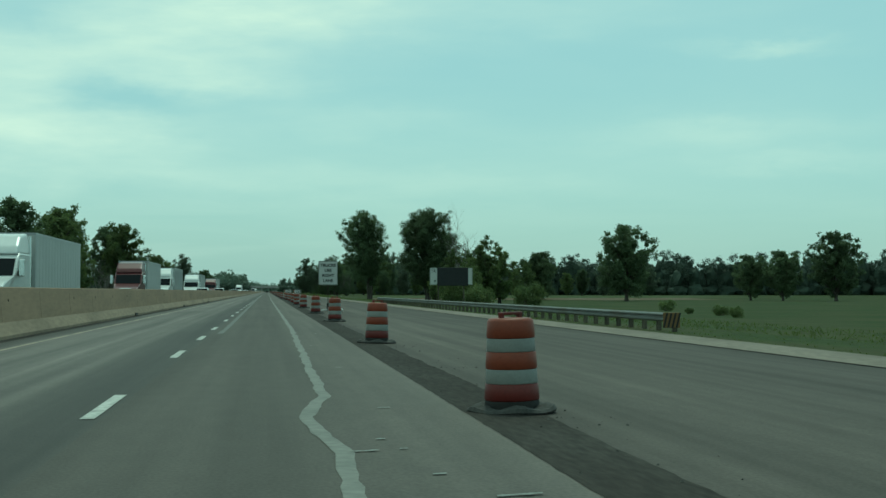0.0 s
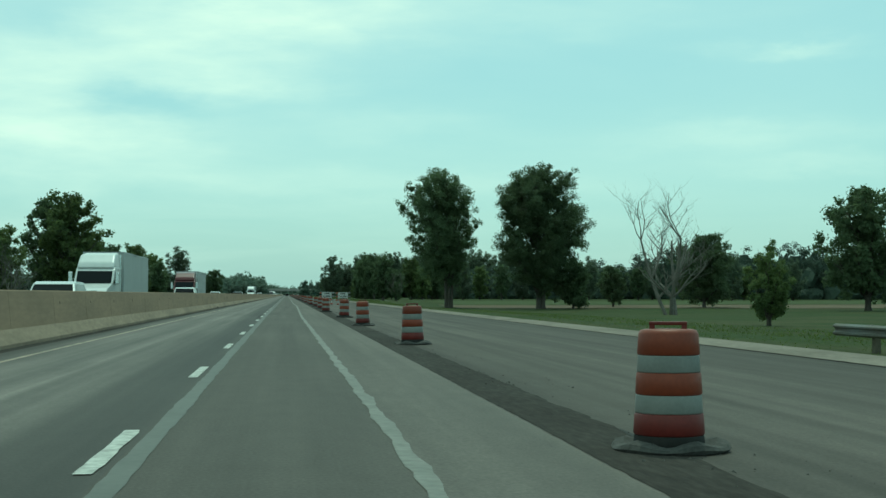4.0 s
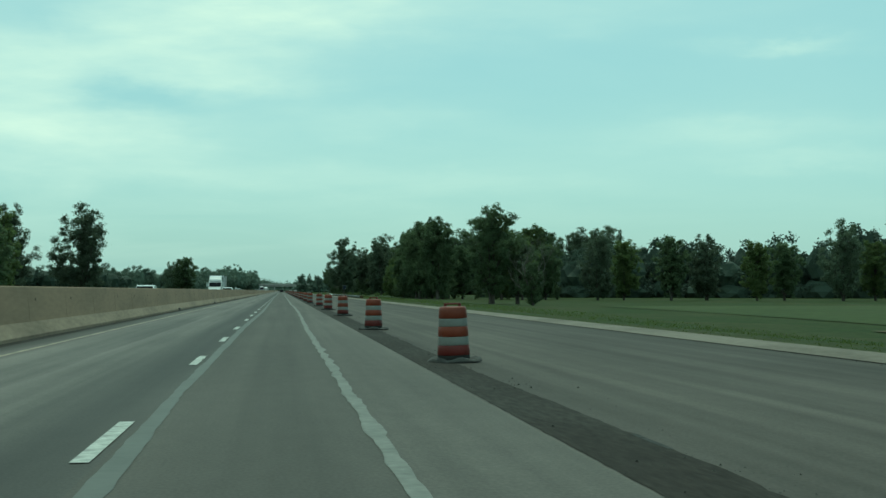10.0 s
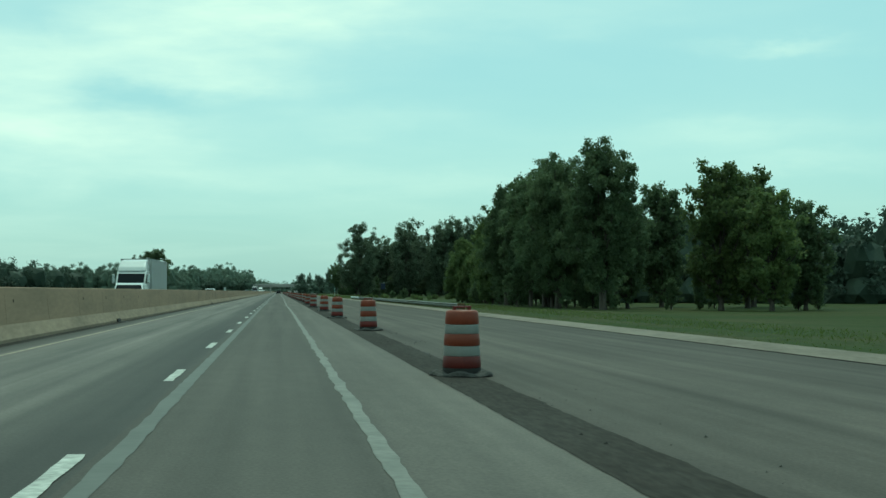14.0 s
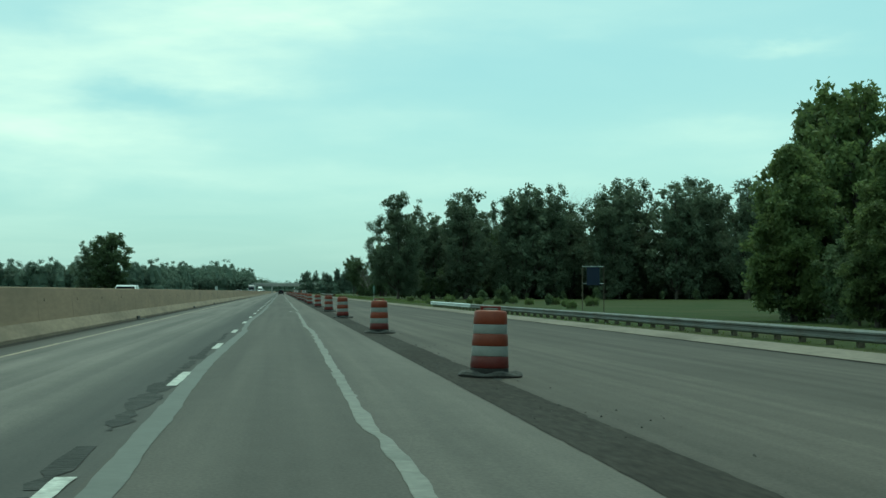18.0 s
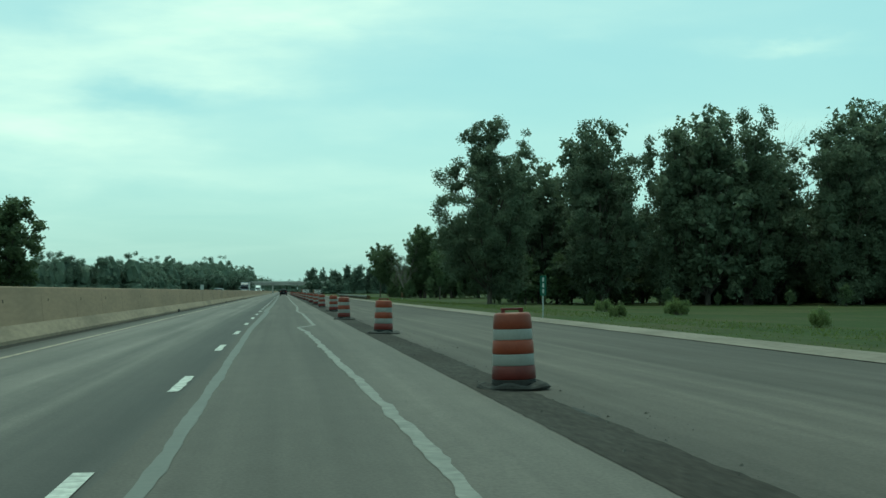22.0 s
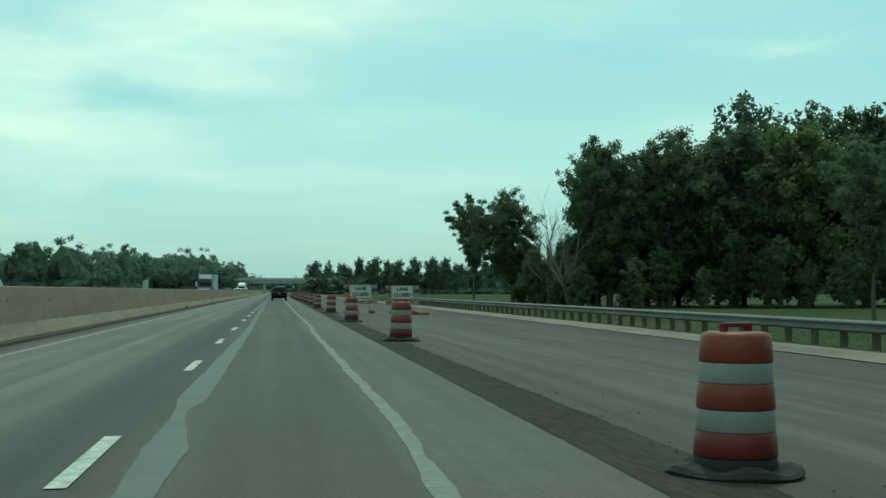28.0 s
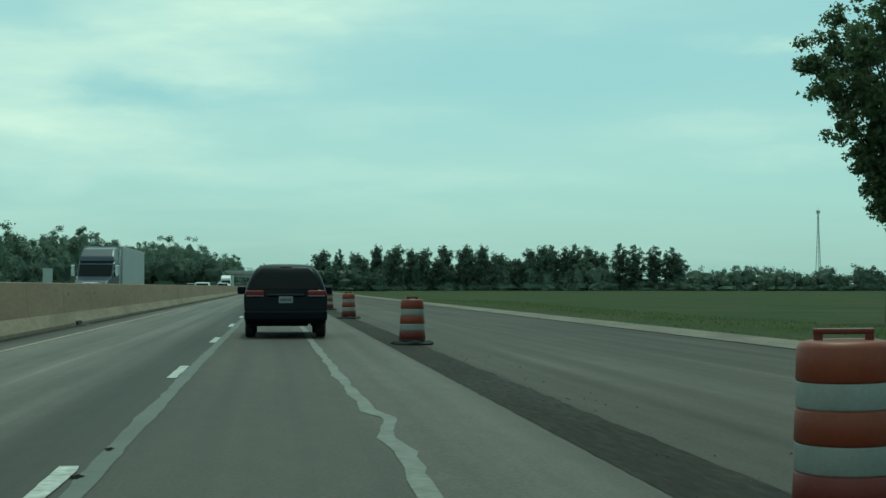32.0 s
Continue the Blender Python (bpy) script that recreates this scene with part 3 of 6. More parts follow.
BAND = [(20, -1.2, 0.07), (45, -1.05, 0.075), (218, -1.28, 0.098), (319, -1.17, 0.057), (321, -1.25, 0.063), (354, -1.14, 0.091), (362, -1.23, 0.072), (392, -1.25, 0.089), (424, -1.08, 0.084), (593, -1.22, 0.085), (628, -1.14, 0.116), (642, -1.30, 0.113), (662, -1.14, 0.100), (664, -1.21, 0.075), (676, -1.31, 0.092), (696, -1.14, 0.084), (729, -1.04, 0.099), (733, -1.17, 0.091), (764, -0.97, 0.064), (798, -1.14, 0.086), (830, -1.01, 0.146), (843, -1.12, 0.162), (863, -1.01, 0.116), (966, -0.93, 0.126), (968, -0.94, 0.166), (971, -1.05, 0.054), (973, -1.03, 0.164), (1000, -0.95, 0.099), (1036, -1.05, 0.084), (1038, -1.05, 0.164), (1069, -1.14, 0.125), (1072, -1.15, 0.063), (1115, -1.28, 0.085)]
def along(rows, y, k=1):
    return float(np.interp(y, [r[0] for r in rows], [r[k] for r in rows]))
def seal_x(y):
    return along(SEAL, y) + 0.03 * noise.noise(Vector((3, y * 0.20, 0))) + 0.04 * noise.noise(Vector((5, y * 0.9, 0)))
wavy("crack_seal", "seal", "pale wavy crack sealant line along the lane", seal_x, lambda y: max(0.03, 0.072 + 0.035 * noise.noise(Vector((9, y * 0.6, 0))) + 0.022 * noise.noise(Vector((4, y * 2.3, 0)))), -40, 1500, 0.3, 0.005)
def band_half(y):
    return along(BAND, y, 2) + 0.02 * noise.noise(Vector((8, y * 0.35, 4))) + 0.02 * noise.noise(Vector((8, y * 1.7, 4)))
wavy("patched_band", "band", "pale patched band beside the lane line", lambda y: along(BAND, y) + 0.015 * noise.noise(Vector((1, y * 0.25, 7))), band_half, 40, 1500, 0.4, 0.004)

def strip_left(y):
    return 2.29 + 0.012 * noise.noise(Vector((6, y * 0.3, 1)))
def strip_right(y):
    return 3.05 + 0.10 * noise.noise(Vector((6, y * 0.05, 1))) + 0.06 * noise.noise(Vector((2, y * 0.7, 1))) + 0.04 * noise.noise(Vector((2, y * 3.1, 8)))
wavy("road_joint_strip", "strip", "dark brown milled joint strip under the drums", lambda y: (strip_left(y) + strip_right(y)) / 2, lambda y: (strip_right(y) - strip_left(y)) / 2, -40, 1500, 0.25, 0.004)

RAVEL_AT, RAVEL_W = (0, 108, 118, 128, 205, 216, 226, 312, 322, 342, 352, 560, 572, 600, 622, 634, 652, 664, 1500), (0, 0, 0.16, 0, 0, 0.17, 0, 0, 0.17, 0.15, 0, 0, 0.07, 0.07, 0.10, 0.17, 0.15, 0, 0)
wavy("road_ravelled_joint", "rough", "ravelled dark broken joint between the two lanes", lambda y: -1.56 + 0.06 * noise.noise(Vector((4, y * 0.3, 9))), lambda y: max(0.003, float(np.interp(y, RAVEL_AT, RAVEL_W)) * (0.55 + 1.3 * noise.noise(Vector((7, y * 0.5, 9))) + 0.8 * noise.noise(Vector((7, y * 2.4, 2))))), 60, 720, 0.3, 0.004)
# holes broken through the patched band
HOLES = [(-1.11, 831.7, 0.05, 0.42), (-1.11, 830.2, 0.03, 0.22), (-1.10, 834.1, 0.015, 0.15), (-1.04, 863.0, 0.045, 0.14), (-1.05, 864.1, 0.018, 0.06), (-1.04, 864.7, 0.03, 0.09), (-1.04, 865.5, 0.02, 0.1), (-1.04, 866.9, 0.025, 0.12), (-1.04, 868.0, 0.02, 0.16), (-1.10, 1005.2, 0.035, 0.3), (-1.11, 1007.1, 0.025, 0.35), (-1.13, 1035.0, 0.04, 0.2), (-1.17, 1036.1, 0.05, 0.25), (-1.19, 1036.9, 0.03, 0.2), (-1.19, 1052.5, 0.04, 1.3), (-1.20, 1069.5, 0.05, 0.3), (-1.17, 1070.1, 0.03, 0.2), (-1.22, 1073.6, 0.03, 0.3), (-1.29, 1104.3, 0.03, 0.1), (-1.32, 1102.8, 0.04, 0.1)]
for k, (x, y, w, l) in enumerate(HOLES):
    bm = bmesh.new()
    bm.faces.new([bm.verts.new((x + w * math.cos(a) * (1 + 0.4 * math.sin(3 * a + k)), y + l * math.sin(a) * (1 + 0.3 * math.sin(5 * a + k)), road_z(x) + 0.009)) for a in [2 * math.pi * i / 14 for i in range(14)]])
    tagged(part("pothole", bm, "tar"), "black hole broken in the patched band", "pothole", kind="structure")

def ragged(y, s):
    return max(0.003, 0.07 * noise.noise(Vector((s, y * 0.45, 3))))
wavy("strip_edge", "rough", "thin dark ragged edge of the joint strip", lambda y: strip_right(y) - 0.01, lambda y: ragged(y, 9.0), -40, 1500, 0.4, 0.007)

# white paint dabs left on the lane
DABS = [(1.42, 1.56, 14.5), (1.16, 1.24, 11.4), (0.90, 1.12, 10.5), (1.29, 1.36, 10.7), (1.37, 1.47, 9.2), (1.64, 1.94, 8.2), (-1.18, -0.60, 218.1), (-1.02, -0.53, 216.9), (-1.10, -0.76, 215.8), (1.36, 1.47, 22.2), (1.21, 1.27, 31.1), (1.63, 1.71, 40.2)]
for a, b, y in DABS:
    bm = bmesh.new()
    n = 7
    lo = [bm.verts.new((a + (b - a) * i / n, y + 0.3 * (b - a) * i / n - 0.03 - 0.03 * noise.noise(Vector((a * 9 + i, y, 0))), road_z(a) + 0.009)) for i in range(n + 1)]
    hi = [bm.verts.new((a + (b - a) * i / n, y + 0.3 * (b - a) * i / n + 0.03 + 0.04 * noise.noise(Vector((i, y, 5))), road_z(a) + 0.009)) for i in range(n + 1)]
    for i in range(n):
        bm.faces.new((lo[i], lo[i + 1], hi[i + 1], hi[i]))
    tagged(part("paint_dab", bm, "faint_paint"), "faint white paint dab on the grey lane", "road marking", kind="structure")

# cracks and an old patch in the closed lane
def crack(points, w, label):
    bm = bmesh.new()
    rows = []
    for k in range(len(points) - 1):
        (x0, y0), (x1, y1) = points[k], points[k + 1]
        m = 8
        for i in range(m + (k == len(points) - 2)):
            u = i / m
            x, y = x0 + (x1 - x0) * u, y0 + (y1 - y0) * u + 0.03 * noise.noise(Vector((x0 + 4 * u, y0, k)))
            h = w * (0.6 + 0.8 * abs(noise.noise(Vector((x * 5, y * 3, 1)))))
            rows.append((bm.verts.new((x, y - h, road_z(x) + 0.006)), bm.verts.new((x, y + h, road_z(x) + 0.006))))
    for a, b in zip(rows, rows[1:]):
        bm.faces.new((a[0], b[0], b[1], a[1]))
    tagged(part("pavement_crack", bm, "tar"), label, "crack", kind="structure")
crack([(2.95, 863.6), (3.6, 863.6), (4.3, 863.8), (6.5, 863.9)], 0.025, "dark transverse crack across the closed lane")
crack([(3.6, 595.0), (3.9, 595.4), (4.22, 595.2)], 0.016, "dark curved edge of an old patch")
crack([(3.6, 594.9), (3.95, 594.7), (4.2, 595.0)], 0.016, "dark curved edge of an old patch")
crack([(-2.1, 697.4), (-1.8, 697.4)], 0.05, "short dark scar across the lane joint")
crack([(-2.15, 695.9), (-1.95, 695.9)], 0.04, "short dark scar across the lane joint")

# loose gravel along the strip, the gutter and the kerb
def gravel():
    rng = np.random.default_rng(12)
    n = 9000
    y = 4 + 1130 * rng.random(n)
    side = rng.random(n)
    x = np.where(side < 0.6, 2.98 + 0.9 * rng.random(n) ** 2.2, np.where(side < 0.75, 2.3 + 0.6 * rng.random(n), np.where(side < 0.9, -6.1 - 0.35 * rng.random(n), 11.5 - 0.5 * rng.random(n) ** 2)))
    y += 3 * np.sin(y * 0.7) * rng.random(n)
    r = 0.006 + 0.016 * rng.random(n) ** 3
    z = np.array([road_z(a) for a in x]) + 0.006
    a = rng.random(n) * 6.28
    v = np.zeros((n, 4, 3))
    for k in range(3):
        v[:, k, 0] = x + r * np.cos(a + 2.1 * k) * (0.8 + 0.6 * rng.random(n)); v[:, k, 1] = y + r * np.sin(a + 2.1 * k) * (0.8 + 0.6 * rng.random(n)); v[:, k, 2] = z
    v[:, 3, 0], v[:, 3, 1], v[:, 3, 2] = x, y, z + r * 0.9
    f = [(4 * i + p, 4 * i + q, 4 * i + 3) for i in range(n) for p, q in ((0, 1), (1, 2), (2, 0))]
    tagged(raw("gravel", v.reshape(-1, 3).tolist(), f, "grit"), "loose dark and pale grit scattered on the closed lane", "gravel", kind="stuff")
gravel()

# ---- trees ----
def tube(path, radii, n=7, base=0):
    """Vertices and faces of a tapering limb along a path."""
    v, f = [], []
    path = [Vector(p) for p in path]
    for k, p in enumerate(path):
        d = (path[min(k + 1, len(path) - 1)] - path[max(k - 1, 0)]).normalized()
        q = d.to_track_quat("Z", "Y")
        for i in range(n):
            a = 2 * math.pi * i / n
            v.append(tuple(p + q @ Vector((radii[k] * math.cos(a), radii[k] * math.sin(a), 0))))
    for k in range(len(path) - 1):
        f += [(base + k * n + i, base + k * n + (i + 1) % n, base + (k + 1) * n + (i + 1) % n, base + (k + 1) * n + i) for i in range(n)]
    return v, f

def lump(level):
    bm = bmesh.new()
    bmesh.ops.create_icosphere(bm, subdivisions=level, radius=1.0)
    v = np.array([tuple(q.co) for q in bm.verts])
    f = np.array([[q.index for q in face.verts] for face in bm.faces])
    bm.free()
    return v, f
BUD_V, BUD_F = lump(1)
LUMP_V, LUMP_F = lump(2)
ROUGH_V, ROUGH_F = lump(3)

def leaf_cloud(rng, clumps, per, size, flat=1.0, loose=0.6, reach=1.0):
    """Diamond leaves spread through clumps (x, y, z, radius); returns arrays for a mesh."""
    c = np.array(clumps)
    w = c[:, 3] ** 2
    cnt = np.maximum(3, (per * len(c) * w / w.sum()).astype(int))
    idx = np.repeat(np.arange(len(c)), cnt)
    n = len(idx)
    d = rng.normal(size=(n, 3)); d /= np.linalg.norm(d, axis=1)[:, None]
    r = c[idx, 3] * (0.15 + reach * rng.random(n) ** 0.7)
    p = c[idx, :3] + d * r[:, None] * np.array([1, 1, 0.8 * flat]) + rng.normal(size=(n, 3)) * size * 0.9 * reach ** 3
    # leaves hang in sprays that face outward and up
    nrm = d * 0.6 + rng.normal(size=(n, 3)) * loose + np.array([0, 0, 0.35])
    nrm /= np.linalg.norm(nrm, axis=1)[:, None]
    t = np.cross(nrm, rng.normal(size=(n, 3))); t /= np.linalg.norm(t, axis=1)[:, None] + 1e-9
    b = np.cross(nrm, t)
    s = size * (0.6 + 0.8 * rng.random(n))[:, None]
    v = np.stack([p - t * s - b * s * 0.45, p + t * s * 0.9 - b * s * 0.25 + nrm * s * 0.2, p + b * s * 0.85], 1).reshape(-1, 3)
    return v

def quads_object(name, v, mat, parent=None):
    me = bpy.data.meshes.new(name)
    k = 4 if mat == "tuft" else 3
    n = len(v) // k
    me.vertices.add(len(v)); me.loops.add(len(v)); me.polygons.add(n)
    me.vertices.foreach_set("co", v.astype(np.float32).ravel())
    me.loops.foreach_set("vertex_index", np.arange(len(v), dtype=np.int32))
    me.polygons.foreach_set("loop_start", np.arange(0, len(v), k, dtype=np.int32))
    me.update(calc_edges=True)
    me.materials.append(M[mat])
    ob = new(name, me)
    if parent:
        ob.parent = parent
    return ob

def crown_width(v, kind):
    """Half width of a crown, as a share of the widest, at the share v of its height."""
    if kind == "tall":
        return math.sin(math.pi * (0.16 + 0.72 * v)) ** 0.75
    if kind == "round":
        return math.sqrt(max(0.05, 1 - (2 * v - 0.8) ** 2 * 0.72))
    if kind == "vase":
        return (0.26 + 0.74 * min(1.0, v / 0.62) ** 1.5) * (1.0 if v < 0.72 else math.sqrt(max(0.05, 1 - ((v - 0.72) / 0.34) ** 2)))
    return math.sin(math.pi * (0.10 + 0.76 * v ** 0.9)) ** 0.8

PLUMES = {"broad": (38, 0.9, 0.08, 0.33), "round": (22, 0.6, 0.05, 0.38), "tall": (24, 1.5, 0.15, 0.34), "vase": (34, 1.3, 0.12, 0.30)}

def make_tree(name, seed, h, base, rx, kind="broad", stems=1, clumps=46, leaves=9000, leaf=0.26, mat="leaf", trunk=0.32, label="", fine=False, side=0.0):
    """A tree whose limbs end in leafy plumes, with gaps between them; side moves its crown off the trunk."""
    rng = np.random.default_rng(seed)
    rt = root(name, Matrix(), label, "tree")
    v, f, tops = [], [], []
    for s in range(stems):
        ox = (s - (stems - 1) / 2) * trunk * 1.7
        lean = (ox * 1.9, rng.uniform(-0.4, 0.4))
        path = [(ox + lean[0] * u + 0.25 * math.sin(5 * u + s) * u, lean[1] * u, h * 0.86 * u + (-0.4 if u == 0 else 0)) for u in (0, 0.04, 0.2, 0.4, 0.6, 0.8, 1)]
        rad = [trunk * 1.4, trunk, trunk * 0.85, trunk * 0.6, trunk * 0.38, trunk * 0.2, 0.03]
        a, b = tube(path, rad, 9, len(v)); v += a; f += b
        tops.append([Vector(p) for p in path])
    count, sweep, drop, wide = PLUMES[kind]
    cl, hearts = [], []
    for i in range(count):
        u = ((i + 0.5) / count) ** 0.8
        ang = 2.4 * i + rng.random() * 0.7
        r = rx * wide * rng.uniform(0.75, 1.2) * (0.75 if u > 0.88 else 1.0)
        out = max(0.0, rx * crown_width(u, kind) * rng.uniform(0.82, 1.08) - r * 0.72) * (0.3 if i % 6 == 5 else 1.0)
        tip = Vector((out * math.cos(ang) + side * min(1.0, 0.15 + 1.5 * u), out * math.sin(ang), min(h - r * 0.5, base + (h - base) * (0.07 + 0.88 * u))))
        p = tops[i % stems]
        zs = max(base * 0.5 + 0.3, min(h * 0.78, tip.z - sweep * out - drop * h))
        k = max(1, min(5, sum(q.z < zs for q in p) - 1))
        o = p[k].lerp(p[k + 1], max(0, min(1, (zs - p[k].z) / (p[k + 1].z - p[k].z))))
        ctl = Vector((o.x + (tip.x - o.x) * 0.55, o.y + (tip.y - o.y) * 0.55, zs + (tip.z - zs) * (0.45 if kind == "tall" else 0.6)))
        pts = [o * (1 - t) ** 2 + ctl * (2 * t * (1 - t)) + tip * t * t + Vector(rng.normal(size=3)) * 0.015 * rx * (0 < t < 1) for t in (0, 0.2, 0.4, 0.6, 0.8, 1)]
        r0 = trunk * 0.42 * (1 - 0.6 * zs / h)
        a, b = tube(pts, [r0 * (1 - 0.16 * q) + 0.006 for q in range(6)], 5, len(v)); v += a; f += b
        # clumps along the outer part of the limb, thickest past its middle
        for j in range(max(4, clumps // count)):
            t = 0.28 + 0.72 * rng.random() ** 0.8
            q = pts[min(4, int(t * 5))].lerp(pts[min(5, int(t * 5) + 1)], t * 5 - int(t * 5))
            prof = math.sin(math.pi * min(1.0, 0.14 + 0.70 * (t - 0.25) / 0.75)) ** 0.6
            d = rng.normal(size=3); d /= np.linalg.norm(d)
            w = r * prof * (0.3 + 0.7 * rng.random())
            c = q + Vector(d) * w
            size = r * (0.20 + 0.16 * rng.random())
            cl.append((c.x, c.y, max(base * 0.6 + 0.2, min(h - size * 0.5, c.z)), size))
            if fine or j % 3 == 0:
                mid = q.lerp(c, 0.55) + Vector(rng.normal(size=3)) * 0.05 * r
                a, b = tube([q, mid, c], [r0 * 0.28, r0 * 0.18, 0.01], 3, len(v)); v += a; f += b
            if j % 4 == 1:
                hearts.append((q.x + d[0] * w * 0.3, q.y + d[1] * w * 0.3, q.z + d[2] * w * 0.3, r * 0.25 * prof))
    raw("trunk", v, f, "bark", rt, smooth=True)
    lv = leaf_cloud(rng, cl, leaves / len(cl), leaf, 1.0, 0.7)
    # dense inner foliage
    inner = [np.array(c[:3]) + BUD_V * c[3] * (0.7 + 0.6 * rng.random(len(BUD_V)))[:, None] for c in hearts]
    lv = np.concatenate([lv] + [p[BUD_F].reshape(-1, 3) for p in inner])
    quads_object("crown", lv, mat, rt)
    return rt

def make_dead(name, seed, h, spread, label, stems=1, trunk=0.16):
    rng = np.random.default_rng(seed)
    rt = root(name, Matrix(), label, "dead tree")
    v, f = [], []
    def grow(p, d, length, r, depth):
        nonlocal v, f
        steps = 4
        path, rad = [p], [r]
        q = p.copy()
        for i in range(steps):
            d = (d + Vector(rng.normal(size=3)) * 0.13 + Vector((0, 0, 0.10))).normalized()
            q = q + d * length / steps
            path.append(q.copy()); rad.append(r * (1 - 0.62 * (i + 1) / steps))
        a, b = tube(path, rad, 6 if depth < 2 else 3, len(v)); v += a; f += b
        if depth < 4:
            for j in range(6 if depth == 0 else (4 if depth < 3 else 2)):
                k = 1 + int(rng.random() * steps)
                side = Vector(rng.normal(size=3)); side.z = abs(side.z) * 0.4
                grow(path[k], (d * 0.75 + side.normalized() * spread).normalized(), length * (0.42 + 0.22 * rng.random()), rad[k] * 0.72, depth + 1)
    for s in range(stems):
        grow(Vector((0.5 * s, 0.3 * s, -0.3)), Vector((0.12 * (s - stems / 2), 0.05, 1)), h * 0.62, trunk, 0)
    raw("bare_crown", v, f, "dead", rt)
    return rt

def make_bush(name, seed, h, rx, label, mat="leaf_light", leaves=3200):
    rng = np.random.default_rng(seed)
    rt = root(name, Matrix(), label, "bush")
    cl = []
    for i in range(16):
        a, r = rng.random() * 6.28, rx * math.sqrt(rng.random()) * 0.85
        z = h * (0.25 + 0.5 * rng.random()) * (1 - 0.45 * (r / rx) ** 2)
        cl.append((r * math.cos(a), r * math.sin(a), z, rx * (0.24 + 0.16 * rng.random())))
    v, f = [], []
    for x, y, z, k in cl:
        a, b = tube([(x * 0.2, y * 0.2, -0.2), (x * 0.6, y * 0.6, z * 0.5), (x, y, z + k * 0.5)], [0.06, 0.04, 0.01], 4, len(v)); v += a; f += b
    raw("stem", v, f, "bark", rt)
    quads_object("foliage", leaf_cloud(rng, cl, leaves / len(cl), 0.15, 1.1), mat, rt)
    return rt

def put_copy(ob, x, y, scale=1.0, turn=0.0, z=None, tall=None, label="", group=""):
    own = ob.scale.x
    m = Matrix.LocRotScale((x, y, ground_z(x, y) if z is None else z), Euler((0, 0, radians(turn))), (scale / own, scale / own, (tall or scale) / own))
    c = copy_thing(ob, m)
    if label:
        c["label"] = label
    if group:
        c["group"] = group
    return c

def settle(ob, x, y, turn=0, scale=1.0):
    ob.matrix_basis = Matrix.LocRotScale((x, y, ground_z(x, y)), Euler((0, 0, radians(turn))), (scale,) * 3)
    return ob

# the two big verge trees and their neighbours
settle(make_tree("verge_tree", 11, 25.0, 5.2, 8.3, "broad", 3, 900, 84000, 0.135, trunk=0.27, fine=True, side=-2.2, label="tall leafy cottonwood with a forked trunk beside the road"), 28.3, 378)
settle(make_tree("verge_tree", 23, 26.0, 4.0, 10.4, "broad", 2, 1040, 122000, 0.14, trunk=0.42, fine=True, label="broad leafy cottonwood with a heavy crown on the verge"), 44.0, 374)
shrub_tree = settle(make_tree("shrub_tree", 31, 7.2, 0.6, 3.8, "round", 1, 160, 14000, 0.15, trunk=0.2, label="dense dark shrub tree standing low on the grass"), 50.0, 375, 0, 1.22)
round_tree = settle(make_tree("round_tree", 37, 13.6, 1.5, 7.2, "round", 1, 300, 26000, 0.21, trunk=0.35, label="rounded dark green tree in the field"), 77.1, 386)
field_tree = settle(make_tree("field_tree", 41, 18.5, 2.5, 8.6, "broad", 1, 240, 20000, 0.26, trunk=0.45, label="big rounded tree standing alone in the field"), 94, 352, 0, 1.15)
for x, y, k in ((150, 348, 1.05), (140, 360, 0.78), (133, 366, 0.72)):
    put_copy(field_tree, x, y, k, 130 * k, label="leafy tree at the far edge of the field")
put_copy(field_tree, 62, 395, 0.45, 80, label="small dark tree at the field's edge")
settle(make_dead("dead_tree", 5, 12.4, 0.55, "bare dead tree with thin grey branches above a thicket", trunk=0.14), 26.2, 186.7, 0, 1.0)
dead_big = settle(make_dead("dead_tree", 9, 14.5, 0.8, "leafless spreading tree on the grass verge", stems=3, trunk=0.2), 42.6, 289, 0, 1.3)
dead_big.scale.z = 1.02
thicket = settle(make_tree("thicket_tree", 53, 9.2, 0.8, 3.1, "tall", 2, 180, 15000, 0.13, "leaf_light", 0.16, "ragged young trees crowded in a roadside thicket"), 29.7, 185.5)
put_copy(thicket, 25.3, 186, 0.66, 100, tall=0.80); put_copy(thicket, 27.4, 184, 0.78, 160); put_copy(thicket, 32.6, 190, 0.92, 200); put_copy(thicket, 29.5, 196, 0.7, 30); put_copy(thicket, 37.5, 196, 0.66, 300); put_copy(thicket, 26, 210, 0.5, 20)
bush = settle(make_bush("bush", 61, 2.9, 2.4, "rounded light green roadside bush"), 28.6, 147)
bush.scale = (0.66, 0.66, 1.0)
put_copy(bush, 23.8, 151.5, 0.68, 90, tall=0.58); put_copy(bush, 23.2, 167, 0.8, 10, tall=1.1); put_copy(bush, 24.9, 169, 0.8, 50, tall=1.2); put_copy(bush, 22.5, 166, 0.5, 70, tall=0.45); put_copy(bush, 36, 120, 0.28, 0)
settle(make_tree("verge_tree", 67, 12.9, 2.0, 4.6, "broad", 2, 420, 32000, 0.11, trunk=0.2, label="open-crowned young tree leaning over the grass"), 26.4, 517)
put_copy(bpy.data.objects["verge_tree.002"], 29.9, 518, 0.70, 150, label="smaller open-crowned young tree on the grass")
put_copy(shrub_tree, 28.9, 502, 0.5, 120, tall=0.68, label="round dark bush tree with dead twigs above it")
put_copy(dead_big, 29.1, 502.3, 0.6, 60, tall=0.72, label="thin dead branches above a dark bush")
